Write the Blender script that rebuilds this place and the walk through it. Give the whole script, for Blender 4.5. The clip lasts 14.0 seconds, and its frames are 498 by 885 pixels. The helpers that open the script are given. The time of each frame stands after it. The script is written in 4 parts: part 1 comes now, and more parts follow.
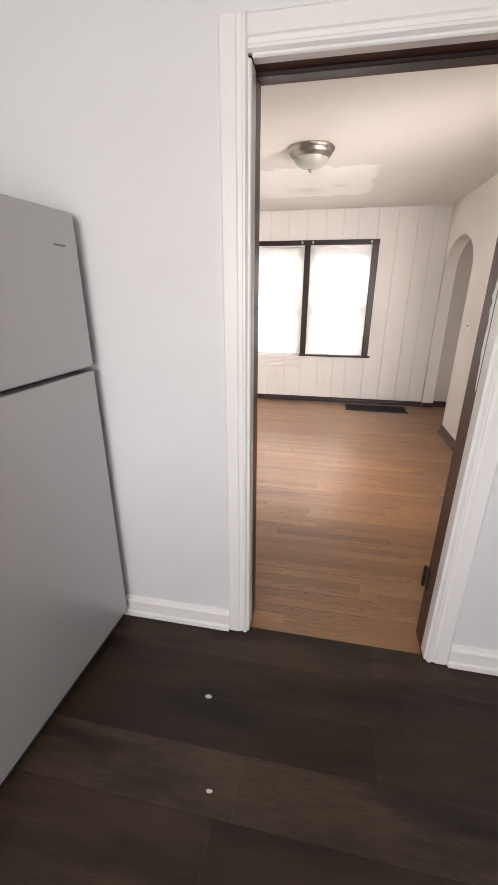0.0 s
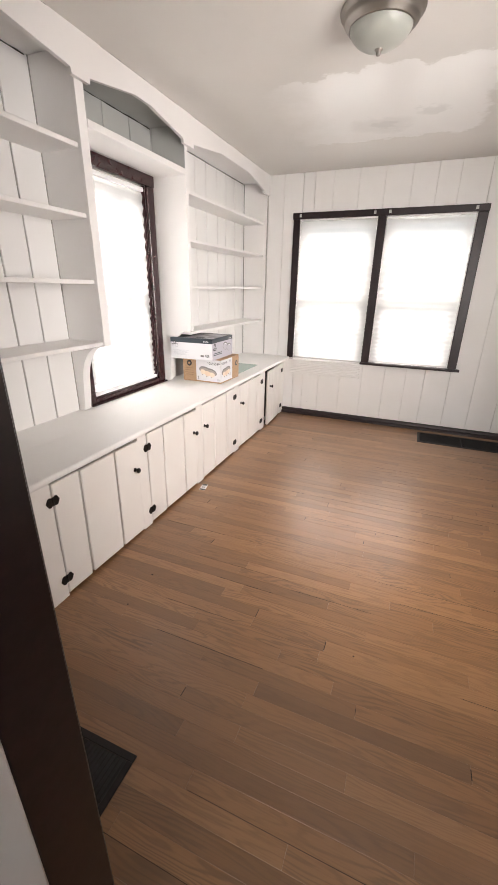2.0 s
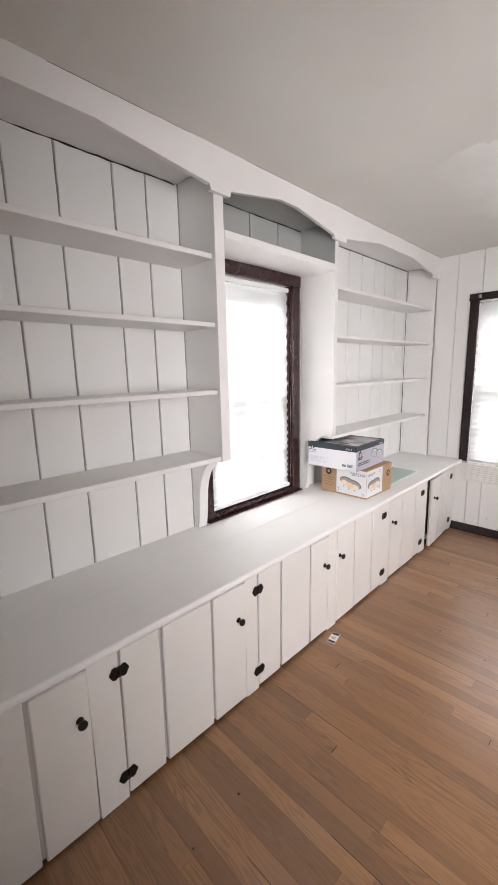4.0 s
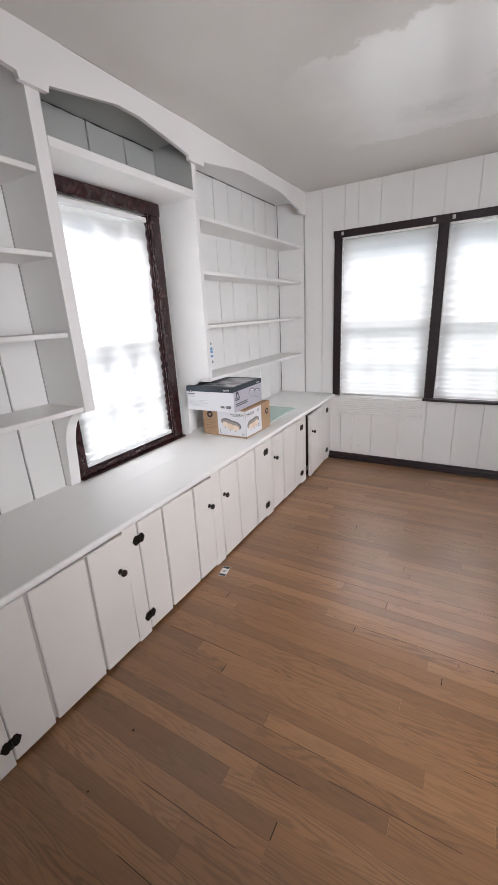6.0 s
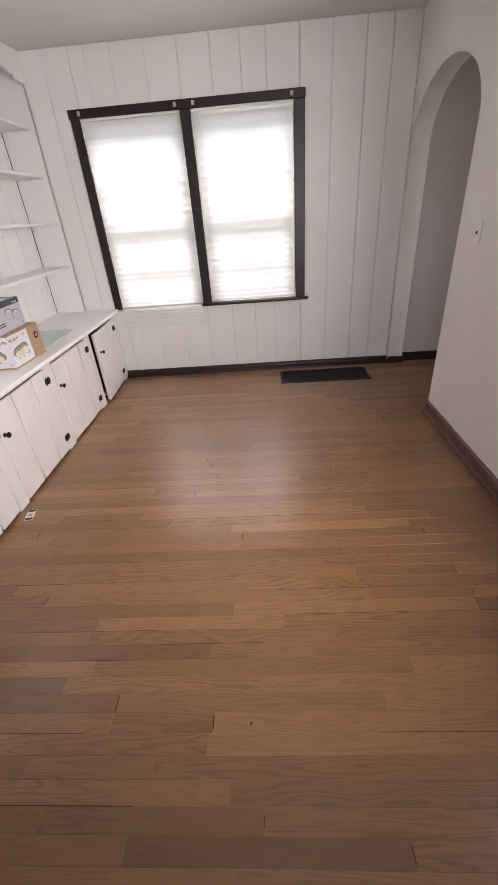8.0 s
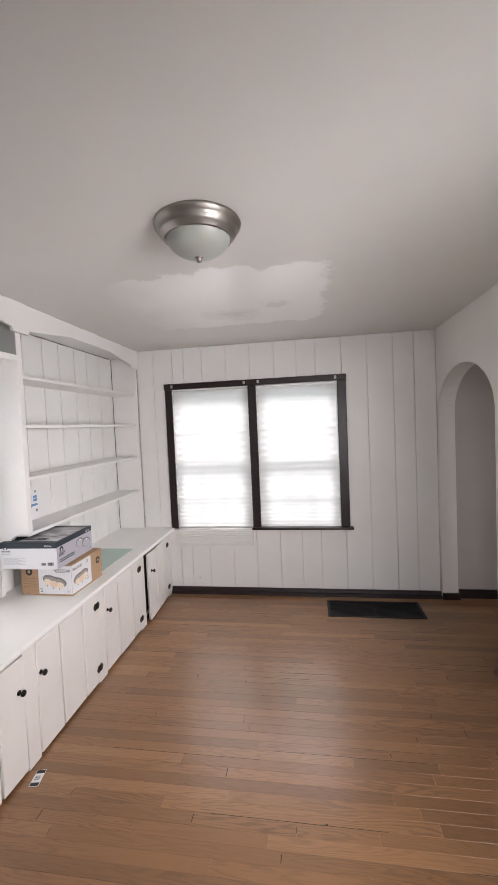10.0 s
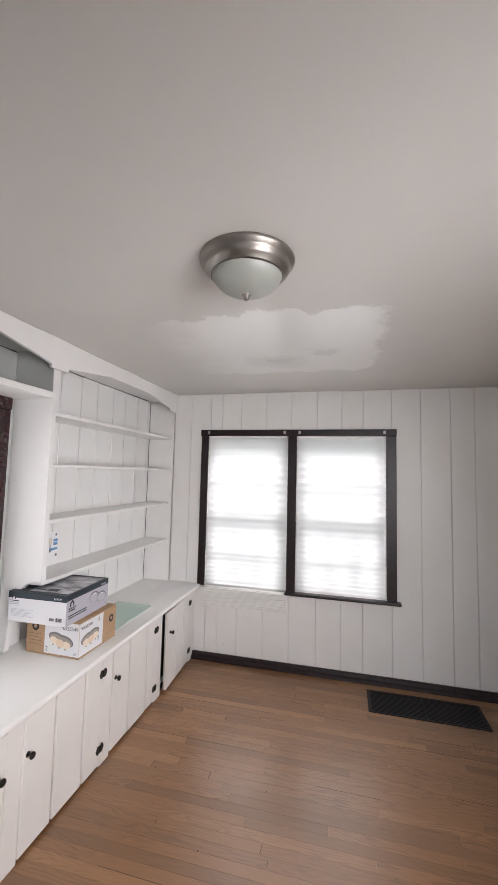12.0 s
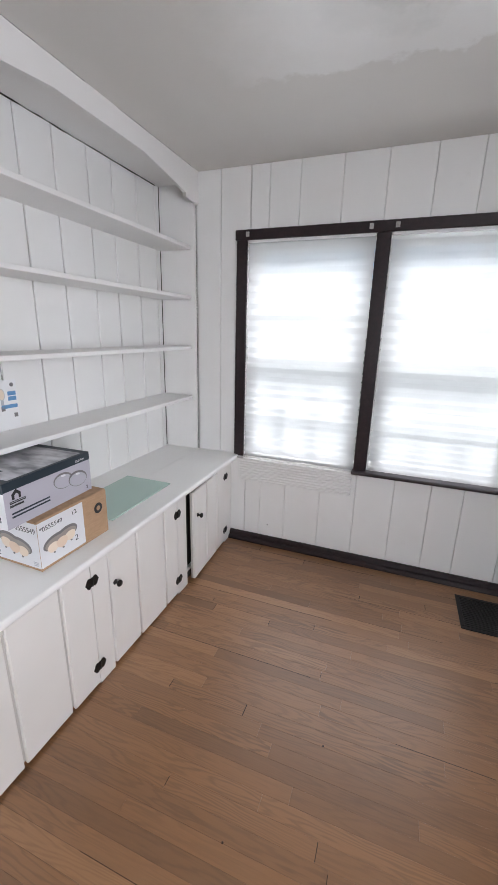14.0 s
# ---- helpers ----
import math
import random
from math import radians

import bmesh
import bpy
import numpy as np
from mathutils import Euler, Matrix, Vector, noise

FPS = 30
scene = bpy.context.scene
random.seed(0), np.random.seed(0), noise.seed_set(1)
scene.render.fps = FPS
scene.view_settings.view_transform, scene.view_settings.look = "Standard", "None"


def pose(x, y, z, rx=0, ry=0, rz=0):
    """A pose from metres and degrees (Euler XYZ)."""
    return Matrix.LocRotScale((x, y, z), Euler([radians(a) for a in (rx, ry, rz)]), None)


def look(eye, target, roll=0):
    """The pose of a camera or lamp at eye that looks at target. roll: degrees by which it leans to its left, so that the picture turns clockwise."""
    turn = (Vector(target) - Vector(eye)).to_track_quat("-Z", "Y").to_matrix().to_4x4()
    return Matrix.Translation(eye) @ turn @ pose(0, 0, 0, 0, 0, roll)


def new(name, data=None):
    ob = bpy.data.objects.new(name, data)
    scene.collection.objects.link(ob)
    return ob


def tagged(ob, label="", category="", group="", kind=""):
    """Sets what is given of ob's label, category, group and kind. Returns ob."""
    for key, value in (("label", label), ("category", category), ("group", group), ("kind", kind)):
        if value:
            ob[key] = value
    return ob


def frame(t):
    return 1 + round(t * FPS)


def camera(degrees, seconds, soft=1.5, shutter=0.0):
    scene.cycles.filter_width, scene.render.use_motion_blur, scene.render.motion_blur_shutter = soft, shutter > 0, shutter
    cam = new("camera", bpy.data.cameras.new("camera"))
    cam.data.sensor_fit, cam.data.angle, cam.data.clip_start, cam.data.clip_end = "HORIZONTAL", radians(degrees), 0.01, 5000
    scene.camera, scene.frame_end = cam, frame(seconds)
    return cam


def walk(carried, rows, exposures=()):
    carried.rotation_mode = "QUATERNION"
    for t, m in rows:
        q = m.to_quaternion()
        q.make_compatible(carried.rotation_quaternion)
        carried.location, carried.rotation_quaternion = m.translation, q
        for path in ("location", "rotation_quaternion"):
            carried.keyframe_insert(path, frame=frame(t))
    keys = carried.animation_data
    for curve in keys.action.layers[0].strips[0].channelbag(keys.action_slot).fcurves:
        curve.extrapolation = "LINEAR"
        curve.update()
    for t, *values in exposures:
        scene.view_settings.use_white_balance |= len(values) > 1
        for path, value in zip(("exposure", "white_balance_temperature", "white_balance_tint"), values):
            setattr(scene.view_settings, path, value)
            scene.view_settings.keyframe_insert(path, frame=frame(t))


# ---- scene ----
cam = camera(65.0, 14.0)
PATH = [
    (0, (-0.039, 0.078, 1.449), (-0.4, 1.909, 0.729), 0.2),
    (0.5, (0.002, 0.373, 1.427), (-0.246, 2.212, 0.681), -0.0),
    (1, (-0.012, 0.761, 1.404), (-0.185, 2.596, 0.628), 0.3),
    (1.5, (0.053, 1.041, 1.402), (-0.277, 2.841, 0.595), 0.0),
    (2, (0.055, 1.321, 1.363), (-0.639, 3.044, 0.624), 1.0),
    (2.5, (-0.1, 1.551, 1.385), (-1.161, 3.116, 0.733), 0.5),
    (2.7, (-0.141, 1.612, 1.389), (-1.381, 3.052, 0.765), 0.8),
    (4.8, (-0.114, 1.94, 1.505), (-1.497, 3.354, 1.205), -1.5),
    (5, (-0.101, 1.948, 1.492), (-1.424, 3.41, 1.155), -1.9),
    (5.5, (-0.081, 1.961, 1.452), (-1.263, 3.507, 0.993), -2.6),
    (6, (-0.043, 1.98, 1.415), (-1.014, 3.614, 0.794), -3.2),
    (6.5, (-0.008, 1.982, 1.398), (-0.767, 3.674, 0.65), -3.7),
    (7, (0.048, 1.984, 1.363), (-0.432, 3.716, 0.486), -4.3),
    (7.5, (0.101, 1.977, 1.339), (-0.129, 3.707, 0.362), -4.7),
    (7.7, (0.128, 1.962, 1.334), (0.013, 3.678, 0.313), -4.7),
    (9.8, (0.144, 1.961, 1.518), (-0.08, 3.918, 1.174), -3.6),
    (10, (0.13, 1.954, 1.622), (-0.169, 3.929, 1.535), -2.5),
    (10.2, (0.138, 1.94, 1.667), (-0.209, 3.905, 1.757), -1.5),
    (10.5, (0.125, 1.939, 1.722), (-0.253, 3.886, 1.977), -0.2),
    (11, (0.131, 1.957, 1.722), (-0.275, 3.894, 2.013), 0.4),
    (11.5, (0.15, 2.029, 1.674), (-0.311, 3.963, 1.896), 0.6),
    (12, (0.079, 2.179, 1.659), (-0.402, 4.114, 1.816), 1.4),
    (12.5, (-0.033, 2.365, 1.647), (-0.528, 4.302, 1.706), 1.8),
    (13, (-0.05, 2.644, 1.557), (-0.648, 4.545, 1.386), 2.2),
    (13.5, (-0.089, 2.93, 1.485), (-0.791, 4.764, 1.103), 1.8),
    (13.7, (-0.175, 3.046, 1.481), (-0.871, 4.862, 1.015), 1.55),
    (14, (-0.22, 3.215, 1.47), (-0.896, 5.017, 0.923), 1.4),
]
walk(cam, [(t, look(eye, target, roll)) for t, eye, target, roll in PATH],
     [(0, 1.1, 7350, 18), (1, 1.15, 7350, 17), (1.5, 1.2, 7250, 15), (2, 0.85, 7100, 14), (2.5, 0.85, 7150, 16), (5, 0.45, 6350, 12), (5.5, 0.4, 6350, 12), (6.5, 0.3, 6350, 12), (7, 0.35, 6450, 13), (7.5, 0.45, 6850, 18), (7.7, 0.45, 6850, 18), (10, 0.38, 6600, 14), (11.5, 0.35, 6600, 14), (12.5, 0.36, 6450, 12), (13, 0.4, 6400, 12), (14, 0.32, 6150, 11)])

# ---- light: overcast day through shaded windows, with lamps in added unseen openings ----
world = bpy.data.worlds.new("world")
scene.world = world
world.use_nodes = True
wn, wl = world.node_tree.nodes, world.node_tree.links
sky = wn.new("ShaderNodeTexSky")
sky.sky_type, sky.sun_disc, sky.sun_elevation, sky.sun_rotation = "NISHITA", False, radians(50), radians(200)
wl.new(sky.outputs[0], wn["Background"].inputs[0])
wn["Background"].inputs[1].default_value = 0.12

DAY = (0.985, 0.975, 0.99)


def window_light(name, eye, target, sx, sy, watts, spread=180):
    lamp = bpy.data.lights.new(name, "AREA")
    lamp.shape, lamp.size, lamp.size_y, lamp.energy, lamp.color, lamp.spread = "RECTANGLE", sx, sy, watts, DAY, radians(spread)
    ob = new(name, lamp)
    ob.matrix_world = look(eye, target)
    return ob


window_light("daylight_north", (-0.38, 6.35, 1.5), (-0.38, 5.0, 1.45), 3.4, 3.0, 56)
window_light("skylight_north", (-0.38, 7.6, 4.1), (-0.38, 5.3, 1.1), 3.2, 2.2, 300, 120)
window_light("lawnlight_north", (-0.38, 6.5, 0.0), (-0.38, 4.2, 2.6), 2.6, 1.2, 30, 110)
window_light("daylight_west", (-2.45, 3.56, 1.5), (-1.0, 3.56, 1.45), 2.6, 2.6, 44)
window_light("skylight_west", (-3.6, 3.56, 3.8), (-1.6, 3.56, 1.2), 2.0, 2.0, 250, 120)
window_light("lawnlight_west", (-2.6, 3.56, 0.2), (-0.6, 3.56, 2.5), 1.6, 1.2, 18, 110)
# Kitchen source is unseen; a lamp and opening behind the start are assumed.
window_light("unseen_kitchen_light", (-0.3, -1.62, 1.6), (-0.3, 0.0, 1.2), 1.4, 1.1, 29).data.color = (0.90, 0.955, 1.0)
# Fill lamps in openings added to unseen stretches of the east and hall walls.
window_light("fill_east", (1.40, 2.25, 1.425), (-0.9, 4.7, 1.0), 0.8, 1.2, 27, 108)
window_light("fill_hall", (3.25, 4.95, 1.45), (1.8, 4.95, 1.2), 1.2, 1.3, 0.3)
sun = bpy.data.lights.new("sun", "SUN")
sun.energy, sun.angle, sun.color = 1.0, radians(15), (1, 0.97, 0.92)
new("sun", sun).matrix_world = look((0, 0, 10), (2, 6, 0))


# ---- materials ----
def mat(name, base=(0.8, 0.8, 0.8), rough=0.5, metal=0.0, spec=0.5):
    m = bpy.data.materials.new(name)
    m.use_nodes = True
    b = m.node_tree.nodes["Principled BSDF"]
    b.inputs["Base Color"].default_value = (*base, 1)
    b.inputs["Roughness"].default_value = rough
    b.inputs["Metallic"].default_value = metal
    b.inputs["Specular IOR Level"].default_value = spec
    return m


def nodes(m):
    return m.node_tree.nodes, m.node_tree.links, m.node_tree.nodes["Principled BSDF"]


def noise_node(m, scale, detail=4, rough=0.55, stretch=(1, 1, 1), coord=None, distort=0.0):
    n, l, _ = nodes(m)
    if coord is None:
        coord = n.new("ShaderNodeNewGeometry").outputs["Position"]
    mp = n.new("ShaderNodeMapping")
    mp.inputs["Scale"].default_value = stretch
    l.new(coord, mp.inputs["Vector"])
    t = n.new("ShaderNodeTexNoise")
    t.inputs["Scale"].default_value, t.inputs["Detail"].default_value = scale, detail
    t.inputs["Roughness"].default_value, t.inputs["Distortion"].default_value = rough, distort
    l.new(mp.outputs[0], t.inputs["Vector"])
    return t.outputs["Fac"]


def ramp(m, fac, stops):
    n, l, _ = nodes(m)
    r = n.new("ShaderNodeValToRGB")
    while len(r.color_ramp.elements) < len(stops):
        r.color_ramp.elements.new(0.5)
    for e, (p, c) in zip(r.color_ramp.elements, stops):
        e.position = p
        e.color = (*c, 1) if len(c) == 3 else c
    l.new(fac, r.inputs[0])
    return r.outputs[0]


def grey(v):
    return (v, v, v)


def mix(m, fac, a, b, mode="MIX"):
    n, l, _ = nodes(m)
    x = n.new("ShaderNodeMix")
    x.data_type, x.blend_type = "RGBA", mode
    for sock, v in ((x.inputs["Factor"], fac), (x.inputs["A"], a), (x.inputs["B"], b)):
        if isinstance(v, (int, float)):
            sock.default_value = v
        elif isinstance(v, tuple):
            sock.default_value = (*v, 1)
        else:
            l.new(v, sock)
    return x.outputs["Result"]


def bump(m, height, strength=0.2, distance=0.002):
    n, l, b = nodes(m)
    bp = n.new("ShaderNodeBump")
    bp.inputs["Strength"].default_value, bp.inputs["Distance"].default_value = strength, distance
    l.new(height, bp.inputs["Height"])
    l.new(bp.outputs[0], b.inputs["Normal"])


def paint(name, base, dirt, rough, grain=60, strength=0.12, specks=0.3):
    """Brushed or rolled paint: faint large mottling, small scuffs, roller texture."""
    m = mat(name, base, rough)
    n, l, b = nodes(m)
    big = noise_node(m, 1.6, 3)
    small = noise_node(m, 14, 6, 0.7)
    c = mix(m, ramp(m, big, [(0.35, grey(0)), (0.75, grey(1))]), base, dirt)
    c = mix(m, ramp(m, small, [(0.6, grey(0)), (0.85, grey(specks))]), c, tuple(0.86 * v for v in dirt))
    l.new(c, b.inputs["Base Color"])
    l.new(ramp(m, big, [(0.3, grey(max(rough, 0.36))), (0.8, grey(max(rough, 0.36) + 0.08))]), b.inputs["Roughness"])
    bump(m, noise_node(m, grain, 3), strength, 0.001)
    return m


WALL = paint("wall_paint", (0.80, 0.775, 0.745), (0.75, 0.72, 0.69), 0.6, 90, 0.2)
KITCHEN_WALL = paint("kitchen_wall_paint", (0.74, 0.745, 0.76), (0.70, 0.70, 0.72), 0.5, 80, 0.2)
PANEL = paint("panel_paint", (0.83, 0.825, 0.815), (0.78, 0.77, 0.75), 0.42, 50, 0.25)
TRIM = paint("trim_paint", (0.84, 0.83, 0.82), (0.79, 0.78, 0.765), 0.35, 35, 0.25)
CABINET = paint("cabinet_paint", (0.83, 0.81, 0.78), (0.76, 0.735, 0.70), 0.36, 30, 0.25)
COUNTER = paint("counter_paint", (0.86, 0.85, 0.835), (0.83, 0.82, 0.80), 0.3, 25, 0.15, 0.0)
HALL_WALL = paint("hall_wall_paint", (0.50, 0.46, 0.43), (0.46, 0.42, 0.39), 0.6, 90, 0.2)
# Near-black for open cracks and joints, and for shade drawn in cabinet recesses.
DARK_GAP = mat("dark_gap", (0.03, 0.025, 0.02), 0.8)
# Niche boards, sides and soffit take a greyer tone than PANEL.
NICHE = paint("grey_niche_paint", (0.47, 0.48, 0.465), (0.42, 0.43, 0.415), 0.55, 40, 0.25)
# Door backing tone is lowered to put groove shade into the colour.
GROOVE = mat("shaded_groove_paint", (0.56, 0.53, 0.50), 0.6)
# Flat joint backings, darker than the boards in front of them.
GREY_JOINT = mat("grey_joint_paint", (0.34, 0.33, 0.31), 0.7)
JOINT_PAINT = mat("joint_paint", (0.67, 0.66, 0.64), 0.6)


def ceiling_paint():
    """White ceiling paint with one fresh glossier repair coat whose edge is ragged."""
    m = paint("ceiling_paint", (0.69, 0.67, 0.64), (0.65, 0.632, 0.605), 0.55, 70, 0.25)
    n, l, b = nodes(m)
    pos = n.new("ShaderNodeNewGeometry").outputs["Position"]
    sep = n.new("ShaderNodeSeparateXYZ")
    l.new(pos, sep.inputs[0])
    wob = noise_node(m, 5.0, 6, 0.65)

    def math_node(op, a, v):
        k = n.new("ShaderNodeMath")
        k.operation = op
        for i, s in enumerate((a, v)):
            if isinstance(s, (int, float)):
                k.inputs[i].default_value = s
            else:
                l.new(s, k.inputs[i])
        return k.outputs[0]
    w = math_node("MULTIPLY", math_node("SUBTRACT", wob, 0.5), 0.35)

    def soft(axis, edge, sign, width):
        d = math_node("MULTIPLY", math_node("SUBTRACT", math_node("ADD", axis, w), edge), sign / width)
        k = n.new("ShaderNodeClamp")
        l.new(d, k.inputs[0])
        return k.outputs[0]
    near = soft(sep.outputs[1], 3.90, 1, 0.02)
    right = soft(sep.outputs[0], 0.28, -1, 0.05)
    left = soft(sep.outputs[0], -1.0, 1, 0.35)
    far = soft(sep.outputs[1], 4.97, -1, 0.03)
    mask = math_node("MULTIPLY", math_node("MULTIPLY", near, right), math_node("MULTIPLY", left, far))
    old = b.inputs["Base Color"].links[0].from_socket

    def blot(x, y, rx, ry):
        dx = math_node("POWER", math_node("MULTIPLY", math_node("ADD", math_node("SUBTRACT", sep.outputs[0], x), w), 1 / rx), 2.0)
        dy = math_node("POWER", math_node("MULTIPLY", math_node("ADD", math_node("SUBTRACT", sep.outputs[1], y), w), 1 / ry), 2.0)
        k = n.new("ShaderNodeClamp")
        l.new(math_node("MULTIPLY", math_node("SUBTRACT", 1.0, math_node("ADD", dx, dy)), 1.6), k.inputs[0])
        return k.outputs[0]
    stains = math_node("ADD", math_node("MULTIPLY", blot(-0.36, 4.68, 0.25, 0.16), 0.35), math_node("ADD", math_node("MULTIPLY", blot(-0.33, 4.68, 0.11, 0.07), 0.35), math_node("MULTIPLY", blot(-0.06, 4.51, 0.11, 0.09), 0.5)))
    l.new(mix(m, stains, mix(m, mask, old, (0.79, 0.78, 0.765)), (0.60, 0.60, 0.58)), b.inputs["Base Color"])
    l.new(math_node("ADD", 0.5, math_node("MULTIPLY", mask, 0.5)), b.inputs["Specular IOR Level"])
    l.new(mix(m, stains, mix(m, mask, grey(0.5), grey(0.285)), grey(0.6)), b.inputs["Roughness"])
    return m


CEILING = ceiling_paint()


def stained_wood(name, base, light, rough, stretch):
    m = mat(name, base, rough)
    n, l, b = nodes(m)
    g = noise_node(m, 30, 6, 0.6, stretch)
    c = ramp(m, g, [(0.3, tuple(0.5 * v for v in base)), (0.55, base), (0.8, light)])
    wear = noise_node(m, 9, 6, 0.7)
    c = mix(m, ramp(m, wear, [(0.70, grey(0)), (0.78, grey(0.5))]), c, tuple(1.8 * v for v in light))
    l.new(c, b.inputs["Base Color"])
    bump(m, g, 0.3, 0.001)
    return m


DARK = stained_wood("dark_stained_wood", (0.018, 0.008, 0.010), (0.034, 0.015, 0.016), 0.38, (1, 1, 1))
MAROON = stained_wood("dark_maroon_wood", (0.034, 0.011, 0.013), (0.06, 0.022, 0.022), 0.25, (1, 1, 1))
DARK_RED = stained_wood("worn_red_brown_wood", (0.075, 0.026, 0.016), (0.14, 0.055, 0.035), 0.5, (6, 6, 0.4))
BASE_WOOD = stained_wood("baseboard_wood", (0.14, 0.062, 0.045), (0.21, 0.10, 0.075), 0.4, (1, 1, 6))


def oak(name, tones, rough, grain_dark, figure=1.0, blot=0.0, spec=0.5):
    """Finished strip wood, grain along X, tone by board."""
    m = mat(name, tones[1], rough)
    n, l, b = nodes(m)
    info = n.new("ShaderNodeObjectInfo")
    co = n.new("ShaderNodeTexCoord").outputs["Object"]
    add = n.new("ShaderNodeVectorMath")
    add.operation = "MULTIPLY_ADD"
    comb = n.new("ShaderNodeCombineXYZ")
    for i, k in enumerate((17.3, 9.1, 5.7)):
        mul = n.new("ShaderNodeMath")
        mul.operation = "MULTIPLY"
        mul.inputs[1].default_value = k
        l.new(info.outputs["Random"], mul.inputs[0])
        l.new(mul.outputs[0], comb.inputs[i])
    l.new(co, add.inputs[0])
    add.inputs[1].default_value = (1, 1, 1)
    l.new(comb.outputs[0], add.inputs[2])
    v = add.outputs[0]
    tone = ramp(m, info.outputs["Random"], [(0.0, tuple(0.83 * v2 for v2 in tones[0])), (0.12, tones[0]), (0.42, tones[1]), (0.78, tones[2]), (1.0, tones[3])])
    # growth rings: lines along the board, bent into cathedrals
    warp = noise_node(m, 1.0, 4, 0.45, (1.3, 11.0, 1), v)
    sp = n.new("ShaderNodeSeparateXYZ")
    l.new(v, sp.inputs[0])

    def calc(op, p, q):
        k = n.new("ShaderNodeMath")
        k.operation = op
        for s_, val in zip(k.inputs, (p, q)):
            if isinstance(val, (int, float)):
                s_.default_value = val
            else:
                l.new(val, s_)
        return k.outputs[0]
    phase = calc("ADD", calc("MULTIPLY", sp.outputs[1], 260.0), calc("MULTIPLY", warp, 105.0))
    fig = ramp(m, calc("ADD", calc("MULTIPLY", calc("SINE", phase, 0), 0.5), 0.5), [(0.0, grey(0)), (0.5, grey(0.15)), (1.0, grey(1))])
    fine = noise_node(m, 60, 5, 0.65, (0.12, 4.5, 1), v)
    pores = ramp(m, fine, [(0.5, grey(0)), (0.72, grey(1))])
    patchy = noise_node(m, 1.3, 2, 0.5, (1, 1, 1), v)
    k1 = mix(m, ramp(m, patchy, [(0.35, grey(0.06 * figure)), (0.7, grey(0.5 * figure))]), grey(0), fig)
    c = mix(m, k1, tone, tuple(v2 * grain_dark for v2 in tones[0]))
    k2 = mix(m, 0.24, grey(0), pores)
    c = mix(m, k2, c, tuple(v2 * grain_dark * 0.8 for v2 in tones[0]))
    stain = noise_node(m, 2.2, 5, 0.6, (0.7, 3.0, 1) if blot else (1, 1, 1))
    b.inputs["Specular IOR Level"].default_value = spec
    c = mix(m, ramp(m, stain, [(0.42, grey(0)), (0.75, grey(blot))]), c, tuple(0.35 * v2 for v2 in tones[0]))
    l.new(c, b.inputs["Base Color"])
    wear = noise_node(m, 7, 5, 0.6)
    l.new(ramp(m, wear, [(0.3, grey(rough)), (0.8, grey(rough + 0.06))]), b.inputs["Roughness"])
    bump(m, fine, 0.12, 0.0006)
    return m


OAK = oak("oak_strip_finish", [(0.228, 0.110, 0.045), (0.276, 0.134, 0.055), (0.305, 0.150, 0.063), (0.365, 0.187, 0.082)], 0.285, 0.46, 1.35, 0.0, 0.95)
VINYL = oak("dark_vinyl_plank", [(0.026, 0.015, 0.009), (0.037, 0.022, 0.013), (0.05, 0.031, 0.020), (0.070, 0.046, 0.031)], 0.46, 0.4, 0.8, 1.3, 0.35)
METAL = mat("brushed_nickel", (0.33, 0.305, 0.28), 0.42, 1.0)
bump(METAL, noise_node(METAL, 220, 3, 0.6, (1, 1, 12)), 0.08, 0.0005)
IRON = mat("dark_iron", (0.02, 0.017, 0.015), 0.42, 0.6)
bump(IRON, noise_node(IRON, 160, 4), 0.5, 0.001)
GRILLE = mat("dark_brown_grille_enamel", (0.012, 0.010, 0.010), 0.45, 0.3)
FROST = mat("frosted_bowl_glass", (0.36, 0.375, 0.34), 0.35)
bump(FROST, noise_node(FROST, 25, 4), 0.1, 0.002)
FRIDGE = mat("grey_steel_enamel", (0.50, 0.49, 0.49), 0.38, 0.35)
bump(FRIDGE, noise_node(FRIDGE, 180, 3), 0.1, 0.0005)
GASKET = mat("dark_gasket", (0.03, 0.03, 0.032), 0.7)
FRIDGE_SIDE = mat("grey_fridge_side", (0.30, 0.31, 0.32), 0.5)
BRACKET = mat("pale_bracket_metal", (0.55, 0.53, 0.52), 0.4, 0.5)
PLATE = mat("ivory_wall_plate", (0.78, 0.76, 0.71), 0.35)
KRAFT = mat("kraft_cardboard", (0.42, 0.27, 0.16), 0.8)
_k = noise_node(KRAFT, 45, 5, 0.6, (1, 1, 8))
nodes(KRAFT)[1].new(ramp(KRAFT, _k, [(0.3, (0.36, 0.225, 0.13)), (0.7, (0.47, 0.31, 0.19))]), nodes(KRAFT)[2].inputs["Base Color"])
CARTON_WHITE = paint("printed_carton_white", (0.74, 0.74, 0.76), (0.68, 0.68, 0.71), 0.4, 20, 0.05)
CARTON_LILAC = mat("printed_carton_grey_lilac", (0.47, 0.46, 0.52), 0.35)
LID_PRINT = mat("printed_lid_picture", (0.42, 0.42, 0.45), 0.3)
nodes(LID_PRINT)[1].new(ramp(LID_PRINT, noise_node(LID_PRINT, 9, 3, 0.5, (1, 2, 1)), [(0.35, (0.16, 0.16, 0.18)), (0.55, (0.50, 0.50, 0.53)), (0.7, (0.66, 0.66, 0.69))]), nodes(LID_PRINT)[2].inputs["Base Color"])
CARTON_NAVY = mat("printed_carton_navy", (0.018, 0.030, 0.042), 0.45)
INK = mat("black_ink", (0.02, 0.02, 0.022), 0.5)
